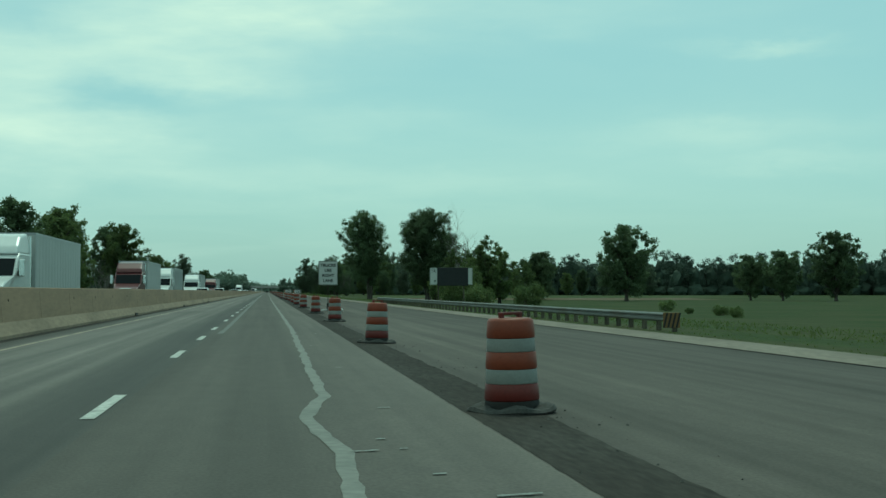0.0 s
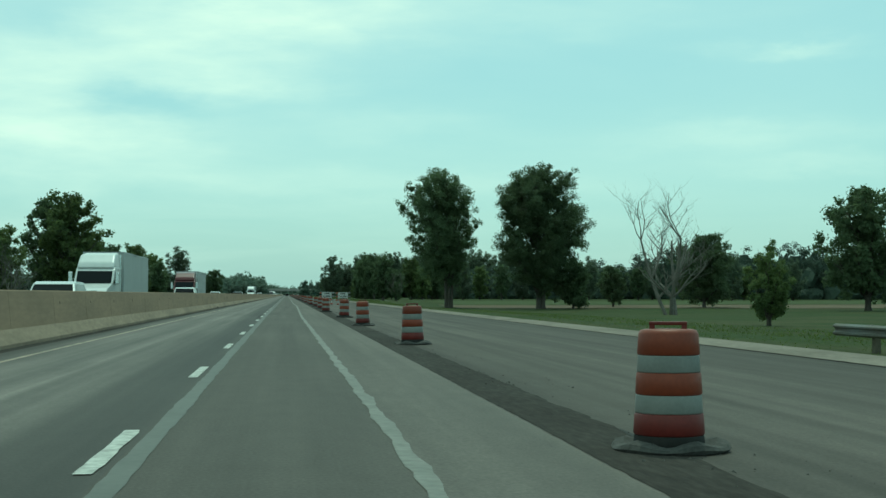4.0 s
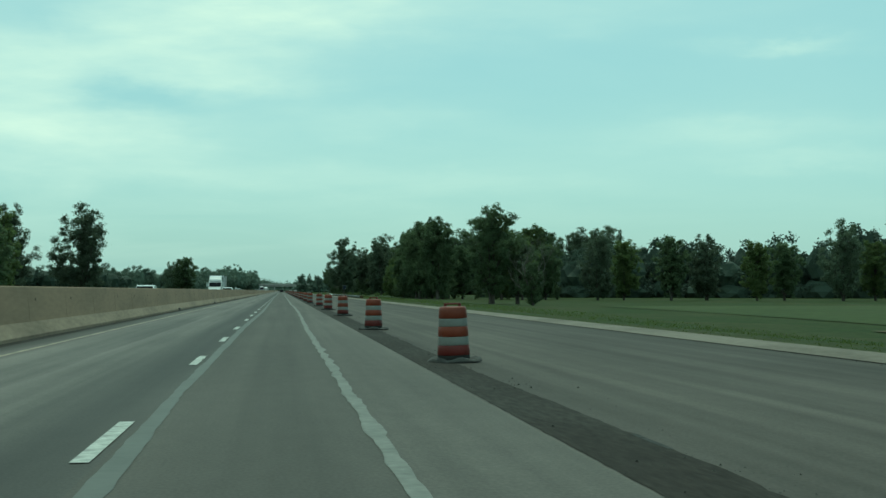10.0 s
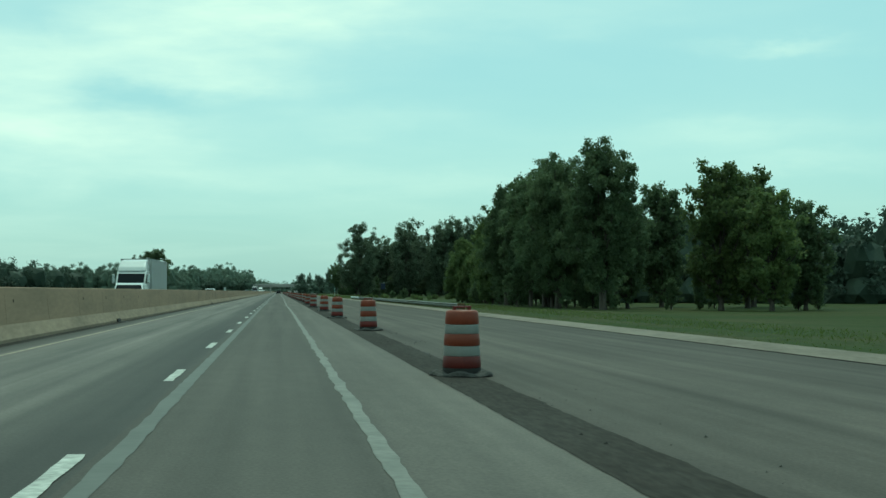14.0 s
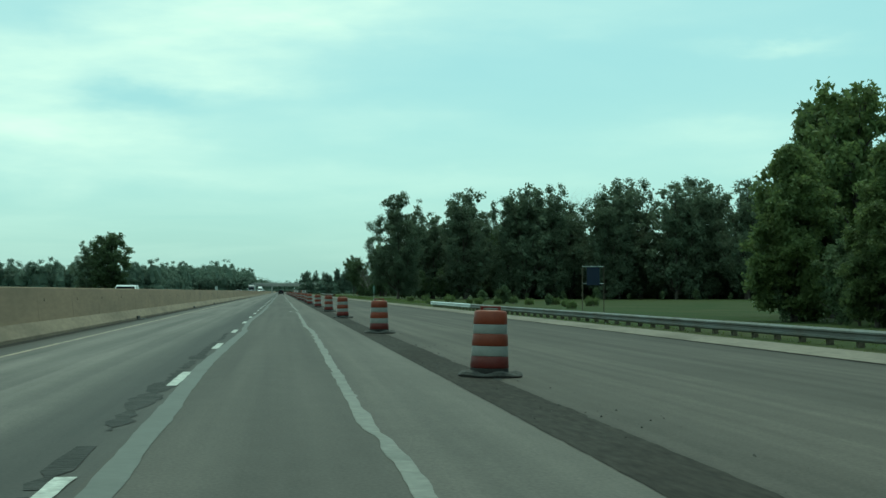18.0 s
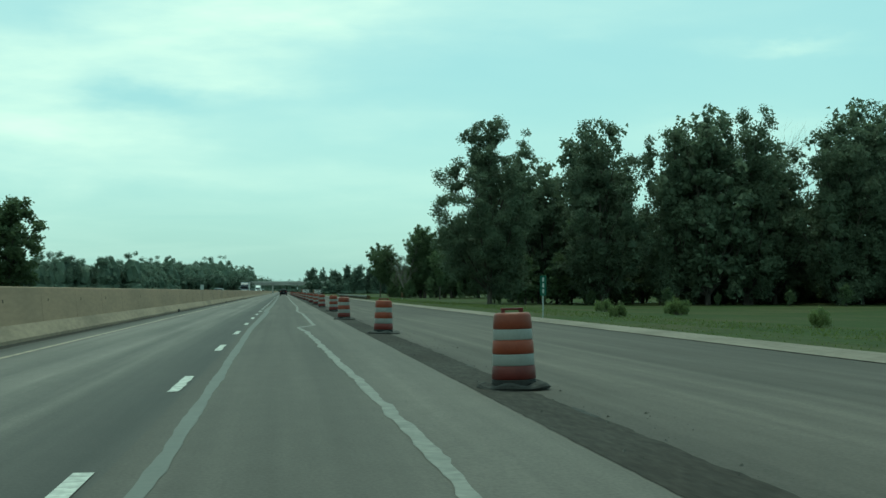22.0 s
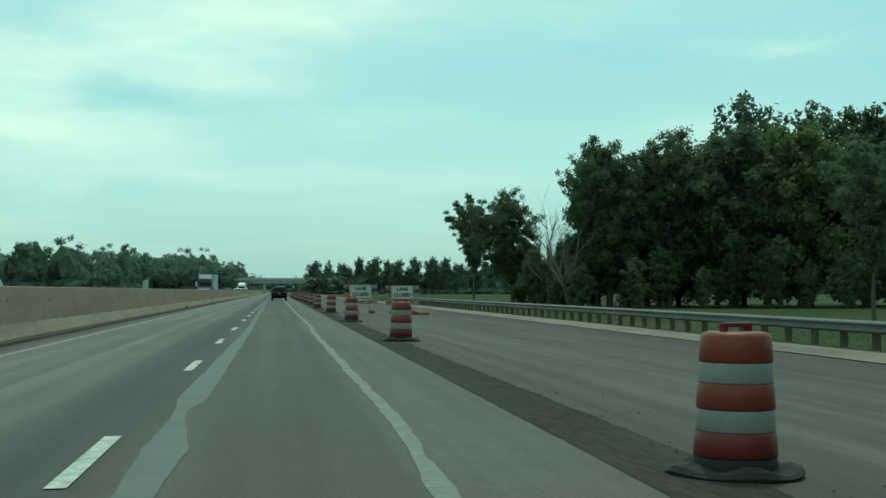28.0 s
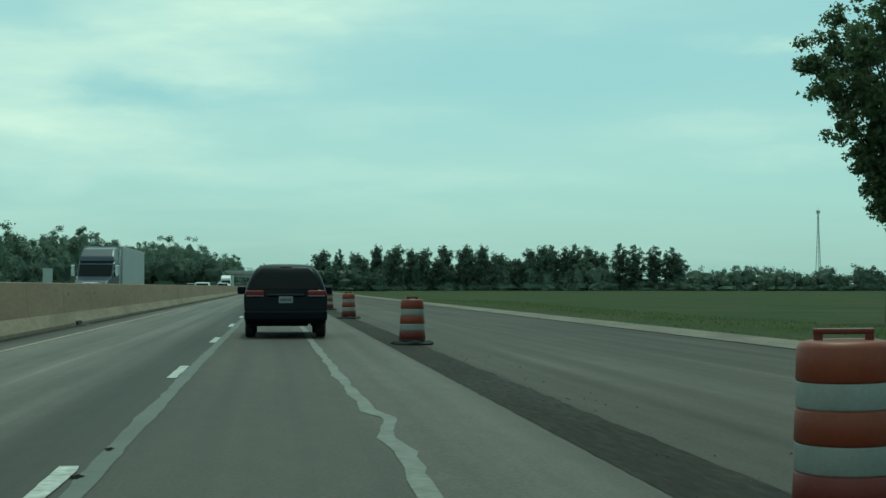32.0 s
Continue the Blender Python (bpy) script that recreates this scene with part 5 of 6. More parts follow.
# ---- signs ----
def trucks_sign(x, y):
    rt = root("portable_sign", pose(x, y, road_z(x) + 0.004), "white portable sign on a tripod stand weighted with sandbags", "road sign")
    part("panel", boxed(-0.61, 0.61, -0.012, 0.012, 1.68, 3.22, 0.004), "sign_white", rt)
    bm = bmesh.new()
    for a in ((-0.595, 0.595, 3.175, 3.2), (-0.595, 0.595, 1.70, 1.725), (-0.595, -0.57, 1.725, 3.175), (0.57, 0.595, 1.725, 3.175)):
        box(bm, a[0], a[1], -0.016, -0.012, a[2], a[3])
    part("border", bm, "black", rt)
    for i, (tx, zz) in enumerate((("TRUCKS", 2.87), ("USE", 2.55), ("RIGHT", 2.22), ("LANE", 1.89))):
        words(tx, 0.268, "black", rt, pose(0, -0.018, zz + 0.06), bold=0.009)
    bm = cyl(bmesh.new(), (0, 0.05, 0.25), (0, 0.05, 3.24), 0.024)
    part("mast", bm, "wood", rt)
    bm = boxed(-0.09, 0.09, -0.02, 0.06, 3.23, 3.33, 0.01)
    part("light_bracket", bm, "black", rt)
    bm = bmesh.new()
    box(bm, -0.08, -0.02, 0.0, 0.1, 0.05, 0.52, 0.008); box(bm, 0.02, 0.08, 0.0, 0.1, 0.05, 0.52, 0.008)
    part("spring_box", bm, "black", rt)
    for s in (-1, 1):
        for d in (-1, 1):
            part("leg", cyl(bmesh.new(), (0.05 * s, 0.05 + 0.03 * d, 0.12), (0.78 * s, 0.05 + 0.55 * d, 0.03), 0.022, n=8), "steel", rt)
    return rt
trucks_sign(4.12, 88.1)

def sandbag(x, y, z, turn, mat, label, s=1.0):
    bm = bmesh.new()
    bmesh.ops.create_uvsphere(bm, u_segments=16, v_segments=8, radius=1)
    for v in bm.verts:
        w = 1 + 0.12 * noise.noise(v.co * 2.3 + Vector((x, y, 0)))
        v.co = Vector((v.co.x * 0.30 * w, v.co.y * 0.17 * w, max(v.co.z, -0.55) * 0.12 * w + 0.066))
    ob = part("sandbag", bm, mat, None, smooth=True)
    ob.matrix_basis = Matrix.LocRotScale((x, y, z), Euler((0, 0, radians(turn))), (s, s, s))
    return tagged(ob, label, "sandbag")
for s in (-1, 1):
    sandbag(4.12 + 0.72 * s, 88.53, road_z(4.9) + 0.02, 10 * s, "sandbag", "white sandbag lying on a sign stand's leg")

def covered_sign(x0, x1, y):
    xm, w = (x0 + x1) / 2, (x1 - x0) / 2
    z0 = ground_z(xm, y)
    rt = root("covered_sign", pose(xm, y, z0), "large white roadside sign half covered with black sheeting", "road sign")
    part("panel", boxed(-w, w, -0.02, 0.02, 2.2, 3.95, 0.01), "sign_white", rt)
    part("cover", boxed(-w * 0.66, w * 0.80, -0.06, 0.05, 2.10, 3.99, 0.03), "cover", rt, "black plastic sheet wrapped round the middle")
    words("TR", 0.42, "black", rt, pose(-w * 0.84, -0.026, 3.6))
    words("R", 0.42, "black", rt, pose(-w * 0.76, -0.026, 2.55))
    bm = bmesh.new()
    for a in ((-w + 0.03, w - 0.03, 3.90, 3.92), (-w + 0.03, w - 0.03, 2.23, 2.25), (-w + 0.03, -w + 0.05, 2.23, 3.92), (w - 0.05, w - 0.03, 2.23, 3.92)):
        box(bm, a[0], a[1], -0.026, -0.02, a[2], a[3])
    part("border", bm, "black", rt)
    for s in (-1, 1):
        part("post", boxed(s * w * 0.6 - 0.06, s * w * 0.6 + 0.06, 0.06, 0.16, -0.4, 3.9, 0.01), "wood", rt)
    return rt
covered_sign(16.95, 21.4, 141)

def lane_closed(x, y, turn=0.0):
    z0 = road_z(x)
    rt = root("barricade", pose(x, y, z0 + 0.004, 0, 0, turn), "lane closed barricade with orange and white striped boards", "barricade", "lane closed barricades")
    w = 0.95
    for zz, h in ((1.42, 0.2), (0.98, 0.2), (0.55, 0.2)):
        bd = part("board", boxed(-w, w, -0.02, 0.02, zz, zz + h, 0.004), "white_band", rt)
        k = -w + 0.03
        while k < w - 0.3:
            bm = bmesh.new()
            q = [bm.verts.new(p) for p in ((k, -0.024, zz + 0.004), (k + 0.2, -0.024, zz + 0.004), (k + 0.36, -0.024, zz + h - 0.004), (k + 0.16, -0.024, zz + h - 0.004))]
            bm.faces.new(q)
            part("stripe", bm, "stripe_orange", bd)
            k += 0.42
    for s in (-1, 1):
        bm = boxed(s * 0.6 - 0.025, s * 0.6 + 0.025, 0.022, 0.072, 0.03, 1.63, 0.005)
        part("upright", bm, "steel", rt)
        part("foot", boxed(s * 0.6 - 0.03, s * 0.6 + 0.03, -0.6, 0.65, 0.0, 0.045, 0.008), "steel", rt)
    sg = part("sign_panel", boxed(-0.61, 0.61, -0.05, -0.03, 0.86, 1.62, 0.004), "sign_white", rt, "white sign reading lane closed")
    bm = bmesh.new()
    for a in ((-0.59, 0.59, 1.595, 1.607), (-0.59, 0.59, 0.873, 0.885), (-0.59, -0.578, 0.873, 1.607), (0.578, 0.59, 0.873, 1.607)):
        box(bm, a[0], a[1], -0.055, -0.05, a[2], a[3])
    part("border", bm, "black", sg)
    words("LANE", 0.265, "black", sg, pose(0, -0.055, 1.41), bold=0.010)
    words("CLOSED", 0.255, "black", sg, pose(0, -0.055, 1.08), bold=0.010)
    return rt
for x, y, tn in ((4.93, 311, 3), (6.97, 311.5, -4), (4.58, 1034.4, 2), (6.97, 1034.8, -3)):
    lane_closed(x, y, tn)
    for s in (-1, 1):
        sandbag(x + 0.6 * s, y - 0.42, road_z(x) + 0.05, 90 + 12 * s, "sandbag_red", "dusty orange sandbag on a barricade's foot", 1.05)
for dx, dy in ((3.80, 1.0), (4.42, 1.25), (6.9, 0.6), (7.9, 0.7), (8.2, 0.3)):
    sandbag(dx, 1034.7 + dy - 0.6, road_z(dx) + 0.004, 20 * dx, "sandbag_red", "spare dusty sandbag lying on the pavement", 1.0)

def mile_post(x, y):
    rt = root("mile_marker", pose(x, y, ground_z(x, y)), "tall narrow green mile marker on a steel post", "road sign")
    part("panel", boxed(-0.17, 0.17, -0.01, 0.01, 1.25, 2.35, 0.004), "green_sign", rt)
    bm = bmesh.new()
    for k in range(3):
        box(bm, -0.045, 0.045, -0.016, -0.01, 2.02 - 0.32 * k, 2.24 - 0.32 * k)
    part("digit_bar", bm, "sign_white", rt)
    part("post", boxed(-0.03, 0.03, 0.012, 0.06, -0.3, 2.3, 0.005), "steel", rt)
mile_post(14.05, 827.7)
def service_sign(x, y):
    rt = root("service_sign", pose(x, y, ground_z(x, y)), "small dark blue service sign in a thin pale frame", "road sign")
    part("panel", boxed(-0.33, 0.33, -0.012, 0.012, 1.78, 2.68, 0.004), "blue_sign", rt)
    part("crossbar", boxed(-0.57, 0.57, 0.014, 0.05, 2.70, 2.74, 0.005), "steel", rt)
    for s in (-1, 1):
        part("post", boxed(s * 0.55 - 0.02, s * 0.55 + 0.02, 0.014, 0.05, -0.3, 2.70, 0.005), "wood", rt)
        part("bracket", boxed(min(s * 0.33, s * 0.55), max(s * 0.33, s * 0.55), 0.016, 0.04, 1.84, 1.88, 0.004), "steel", rt)
service_sign(15.6, 687)

def far_sign(x, y):
    rt = root("roadside_sign", pose(x, y, ground_z(x, y)), "pale back of a sign beyond the opposite carriageway", "road sign")
    part("panel", boxed(-0.65, 0.65, -0.01, 0.01, 2.2, 4.2, 0.01), "steel", rt)
    part("post", boxed(-0.05, 0.05, 0.012, 0.1, -0.3, 4.1, 0.01), "wood", rt)
far_sign(-30.5, 1283)
def object_marker(x, y):
    rt = root("object_marker", pose(x, y, ground_z(x, y)), "yellow and black striped object marker on a short post", "road sign")
    e = part("panel", boxed(-0.15, 0.15, -0.012, 0.0, 0.45, 1.3, 0.004), "yellow_sign", rt)
    for k in range(4):
        z = 0.47 + 0.2 * k
        b2 = bmesh.new()
        b2.faces.new([b2.verts.new(p) for p in ((-0.14, -0.016, z), (0.14, -0.016, z + 0.12), (0.14, -0.016, z + 0.21), (-0.14, -0.016, z + 0.09))])
        part("stripe", b2, "black", e)
    part("post", boxed(-0.03, 0.03, 0.002, 0.05, -0.3, 1.25, 0.005), "steel", rt)
object_marker(20.5, 991)

# bare soil in the field behind the big trees
def soil():
    xs, ys = [30 + 4 * i for i in range(26)], [377 + 2.0 * i for i in range(19)]
    v = [(x, y + 3 * noise.noise(Vector((x * 0.1, 3, 0))), ground_z(x, y) + 0.07) for y in ys for x in xs]
    n = len(xs)
    return [(j * n + i, j * n + i + 1, (j + 1) * n + i + 1, (j + 1) * n + i) for j in range(len(ys) - 1) for i in range(n - 1)], v
sf, sv = soil()
tagged(raw("bare_soil", sv, sf, "dirt"), "strip of bare brown soil in the green field", "ground", kind="structure")

cs = [(x, y, ground_z(x, y) + 0.09) for y in (416, 440, 470, 500) for x in (36, 60, 100, 160)]
tagged(raw("crop_field", cs, [(4 * j + i, 4 * j + i + 1, 4 * j + i + 5, 4 * j + i + 4) for j in range(3) for i in range(3)], "field"), "light green strip of young crop", "ground", kind="structure")

# ---- opposite carriageway and its traffic ----
def opp_z(x, y):
    return -0.12
sheet("opposite_road", [-20.4, -13.6, -10.0, -7.1], [Y0 + 80 * i for i in range(49)], opp_z, "left_lane", "grey asphalt of the opposite carriageway", category="road")

def wheel(parent, x, y, r, w, name="wheel"):
    v, f = lathe([(r * 0.55, -w / 2), (r * 0.94, -w / 2), (r, -w * 0.34), (r, w * 0.34), (r * 0.94, w / 2), (r * 0.55, w / 2)], 20)
    t = raw(name, v, f, "tyre", parent)
    t.matrix_basis = pose(x, y, r, 0, 90, 0)
    v, f = lathe([(r * 0.56, -w * 0.42), (r * 0.5, w * 0.3), (r * 0.3, w * 0.44), (r * 0.1, w * 0.46)], 16)
    raw("rim", v, f, "rim", t)
    return t

def taper(bm, z0, z1, dx, dy0=0.0, dy1=0.0, ymid=0.0):
    """Narrows what lies above z0 towards z1."""
    for v in bm.verts:
        u = max(0.0, min(1.0, (v.co.z - z0) / (z1 - z0)))
        v.co.x *= 1 - dx * u
    return bm

def bevelled(bm, w, seg=2):
    bmesh.ops.bevel(bm, geom=list(bm.edges), offset=w, segments=seg, affect="EDGES", profile=0.6, clamp_overlap=True)
    return bm

def lorry(paint, label, ribs=False):
    """An articulated lorry that faces down the road (-y); its bumper is at y 0."""
    rt = root("lorry", Matrix(), label, "lorry", "oncoming lorries")
    bm = prism([(0.25, 0.62), (0.12, 1.0), (0.2, 1.55), (0.6, 1.72), (2.0, 1.95), (2.15, 2.0), (2.95, 2.85), (3.3, 3.05), (6.0, 3.05), (6.0, 0.62)], -1.18, 1.18)
    for v in bm.verts:
        if v.co.y < 1.0:
            v.co.x *= 0.86
    part("cab", bevelled(bm, 0.07), paint, rt)
    bm = prism([(3.0, 3.0), (3.25, 3.35), (4.1, 3.85), (6.0, 4.02), (6.0, 3.0)], -1.14, 1.14)
    part("roof_fairing", bevelled(taper(bm, 3.0, 4.0, 0.08), 0.12), paint, rt)
    bm = prism([(2.16, 2.03), (2.90, 2.80), (2.93, 2.80), (2.2, 2.03)], -1.06, 1.06)
    for v in bm.verts:
        v.co.y -= 0.03
    part("windscreen", bm, "glass_dark", rt)
    for s in (-1, 1):
        bm = prism([(2.75, 2.05), (3.1, 2.75), (4.0, 2.75), (4.0, 2.0)], s * 1.185, s * 1.195)
        part("side_window", bm, "glass_dark", rt)
        part("headlamp", boxed(s * 0.72 - 0.16, s * 0.72 + 0.16, 0.02, 0.2, 0.95, 1.2, 0.03), "lamp_lens", rt)
        bm = boxed(s * 1.42 - 0.12, s * 1.42 + 0.12, 2.3, 2.4, 2.0, 2.75, 0.03)
        box(bm, min(s * 1.15, s * 1.42), max(s * 1.15, s * 1.42), 2.33, 2.37, 2.3, 2.34)
        part("mirror", bm, "chrome", rt)
        part("exhaust_pipe", cyl(bmesh.new(), (s * 1.12, 6.15, 0.8), (s * 1.12, 6.15, 3.9), 0.075), "chrome", rt)
        part("fuel_tank", cyl(bmesh.new(), (s * 0.98, 3.3, 0.72), (s * 0.98, 5.3, 0.72), 0.3, n=16), "chrome", rt)
    g = part("grille", boxed(-0.5, 0.5, 0.05, 0.16, 0.95, 1.6, 0.03), "chrome", rt)
    for k in range(6):
        part("bar", boxed(-0.46, 0.46, 0.035, 0.05, 1.0 + 0.1 * k, 1.05 + 0.1 * k), "black", g)
    part("bumper", boxed(-1.15, 1.15, -0.05, 0.3, 0.4, 0.85, 0.08), "chrome" if ribs else paint, rt)
    part("chassis", boxed(-0.45, 0.45, 0.6, 21.6, 0.7, 1.0), "black", rt)
    t = part("trailer_box", boxed(-1.3, 1.3, 6.7, 22.4, 1.12, 4.08, 0.03), "trailer", rt, "white box trailer")
    for k in range(17):
        y = 6.9 + 0.955 * k
        if not ribs:
            for s in (-1, 1):
                part("panel_seam", boxed(s * 1.302 - 0.004, s * 1.302 + 0.004, y, y + 0.03, 1.3, 3.95), "trailer", t)
    if ribs:
        for k in range(12):
            for s in (-1, 1):
                part("slat", boxed(s * 1.302 - 0.012, s * 1.302 + 0.012, 6.8, 22.3, 1.35 + 0.22 * k, 1.43 + 0.22 * k), "car_silver", t)
    part("top_rail", boxed(-1.31, 1.31, 6.68, 22.42, 4.0, 4.1, 0.01), "car_silver", t)
    for y in (1.35, 5.0, 6.3, 19.6, 20.9):
        for s in (-1, 1):
            wheel(rt, s * 1.02, y, 0.5, 0.32 if y < 2 else 0.52)
    return rt

def car(paint, label, kind):
    """A car that faces -y, bumper at y 0."""
    rt = root("car", Matrix(), label, "car", "oncoming cars")
    if kind == "sedan":
        L_, w, belt, top = 4.8, 0.92, 0.92, 1.45
        low = [(0.0, 0.35), (0.02, 0.68), (0.9, 0.86), (1.5, 0.92), (3.9, 0.96), (4.75, 0.92), (4.8, 0.4)]
        cab = [(1.2, 0.9), (2.05, 1.42), (2.5, 1.47), (3.3, 1.45), (4.2, 0.94)]
    elif kind == "suv":
        L_, w, belt, top = 4.9, 0.97, 1.1, 1.8
        low = [(0.0, 0.42), (0.02, 0.85), (0.25, 1.0), (1.35, 1.12), (4.8, 1.12), (4.9, 0.5)]
        cab = [(1.2, 1.1), (2.0, 1.74), (2.5, 1.82), (4.4, 1.80), (4.85, 1.1)]
    else:
        L_, w, belt, top = 5.8, 1.0, 1.18, 1.92
        low = [(0.0, 0.5), (0.02, 1.0), (0.3, 1.12), (1.6, 1.2), (5.75, 1.2), (5.8, 0.55)]
        cab = [(1.45, 1.18), (2.2, 1.86), (2.6, 1.92), (4.0, 1.9), (4.3, 1.18)]
    part("body", bevelled(prism(low, -w, w), 0.09), paint, rt)
    bm = prism(cab, -w * 0.93, w * 0.93)
    part("cabin", bevelled(taper(bm, belt, top, 0.2), 0.06), paint, rt)
    a, b, z0, z1 = cab[0], cab[1], cab[0][1] + 0.07, cab[1][1] - 0.03
    d = lambda z: a[0] + (b[0] - a[0]) * (z - a[1]) / (b[1] - a[1])
    bm = bmesh.new()
    wx = lambda z: w * 0.93 * (1 - 0.2 * (z - belt) / (top - belt)) - 0.07
    q = [(-wx(z0), d(z0) - 0.02, z0), (wx(z0), d(z0) - 0.02, z0), (wx(z1), d(z1) - 0.02, z1), (-wx(z1), d(z1) - 0.02, z1)]
    fr = [bm.verts.new(p) for p in q]
    bk = [bm.verts.new((x, y + 0.012, z)) for x, y, z in q]
    bm.faces.new(fr); bm.faces.new(bk[::-1])
    for i in range(4):
        bm.faces.new((fr[i], bk[i], bk[(i + 1) % 4], fr[(i + 1) % 4]))
    part("windscreen", bm, "glass_dark", rt)
    for s in (-1, 1):
        bm = bmesh.new()
        q = [(d(z0) + 0.28, z0), (d(z1) + 0.28, z1), (cab[3][0] - 0.12, z1), (cab[4][0] - 0.35, z0)]
        ou = [bm.verts.new((s * (wx(z) + 0.085), y, z)) for y, z in q]
        bm.faces.new(ou)
        part("side_window", bm, "glass_dark", rt)
        zl = low[1][1]
        part("headlamp", boxed(s * w * 0.72 - 0.16, s * w * 0.72 + 0.16, -0.02, 0.2, zl - 0.16, zl - 0.01, 0.03), "lamp_lens", rt)
        part("mirror", boxed(s * (w + 0.1) - 0.09, s * (w + 0.1) + 0.09, d(z0) + 0.25, d(z0) + 0.36, z0 - 0.02, z0 + 0.14, 0.03), paint, rt)
        for y in (0.95, L_ - 1.0):
            wheel(rt, s * (w - 0.12), y, 0.33 if kind == "sedan" else 0.38, 0.22)
    part("grille", boxed(-w * 0.42, w * 0.42, -0.03, 0.05, low[0][1] + 0.12, low[1][1] - 0.06, 0.02), "black", rt)
    part("bumper", boxed(-w * 0.97, w * 0.97, -0.06, 0.2, low[0][1] - 0.1, low[0][1] + 0.1, 0.05), paint, rt)
    return rt

def drive(ob, x, y):
    ob.matrix_basis = pose(x, y, -0.116)
    return ob
lorry_white = drive(lorry("cab_white", "white articulated lorry with a plain white trailer"), -11.9, 60)
lorry_red = drive(lorry("cab_red", "dark red articulated lorry with a white trailer"), -11.9, 121)
drive(lorry("cab_white", "white articulated lorry with a ribbed trailer", True), -11.9, 158)
drive(lorry("cab_dark", "dark blue articulated lorry with a white trailer"), -11.9, 1184)
for ob, y in ((lorry_white, 222), (lorry_red, 297), (lorry_white, 594), (lorry_white, 1420)):
    copy_thing(ob, pose(-11.9, y, -0.116))
suv = drive(car("car_white", "white sport utility car on the opposite carriageway", "suv"), -8.5, 187)
sedan = drive(car("car_silver", "silver saloon car on the opposite carriageway", "sedan"), -8.5, 405)
pickup = drive(car("car_white", "white pickup on the opposite carriageway", "pickup"), -8.4, 250)
red_car = drive(car("car_red", "red saloon car on the opposite carriageway", "sedan"), -8.4, 340)
dark_car = drive(car("car_dark", "dark sport utility car on the opposite carriageway", "suv"), -8.4, 372)
for ob, x, y in ((sedan, -8.4, 284), (suv, -11.9, 366), (suv, -11.9, 466), (sedan, -11.9, 573), (suv, -8.4, 560), (sedan, -8.4, 655), (suv, -11.9, 725), (sedan, -11.9, 903), (dark_car, -11.9, 1010), (sedan, -15.2, 1172), (suv, -8.4, 1250), (dark_car, -11.9, 1290), (pickup, -8.4, 1310), (red_car, -11.9, 690), (sedan, -8.4, 1350)):
    copy_thing(ob, pose(x, y, -0.116))

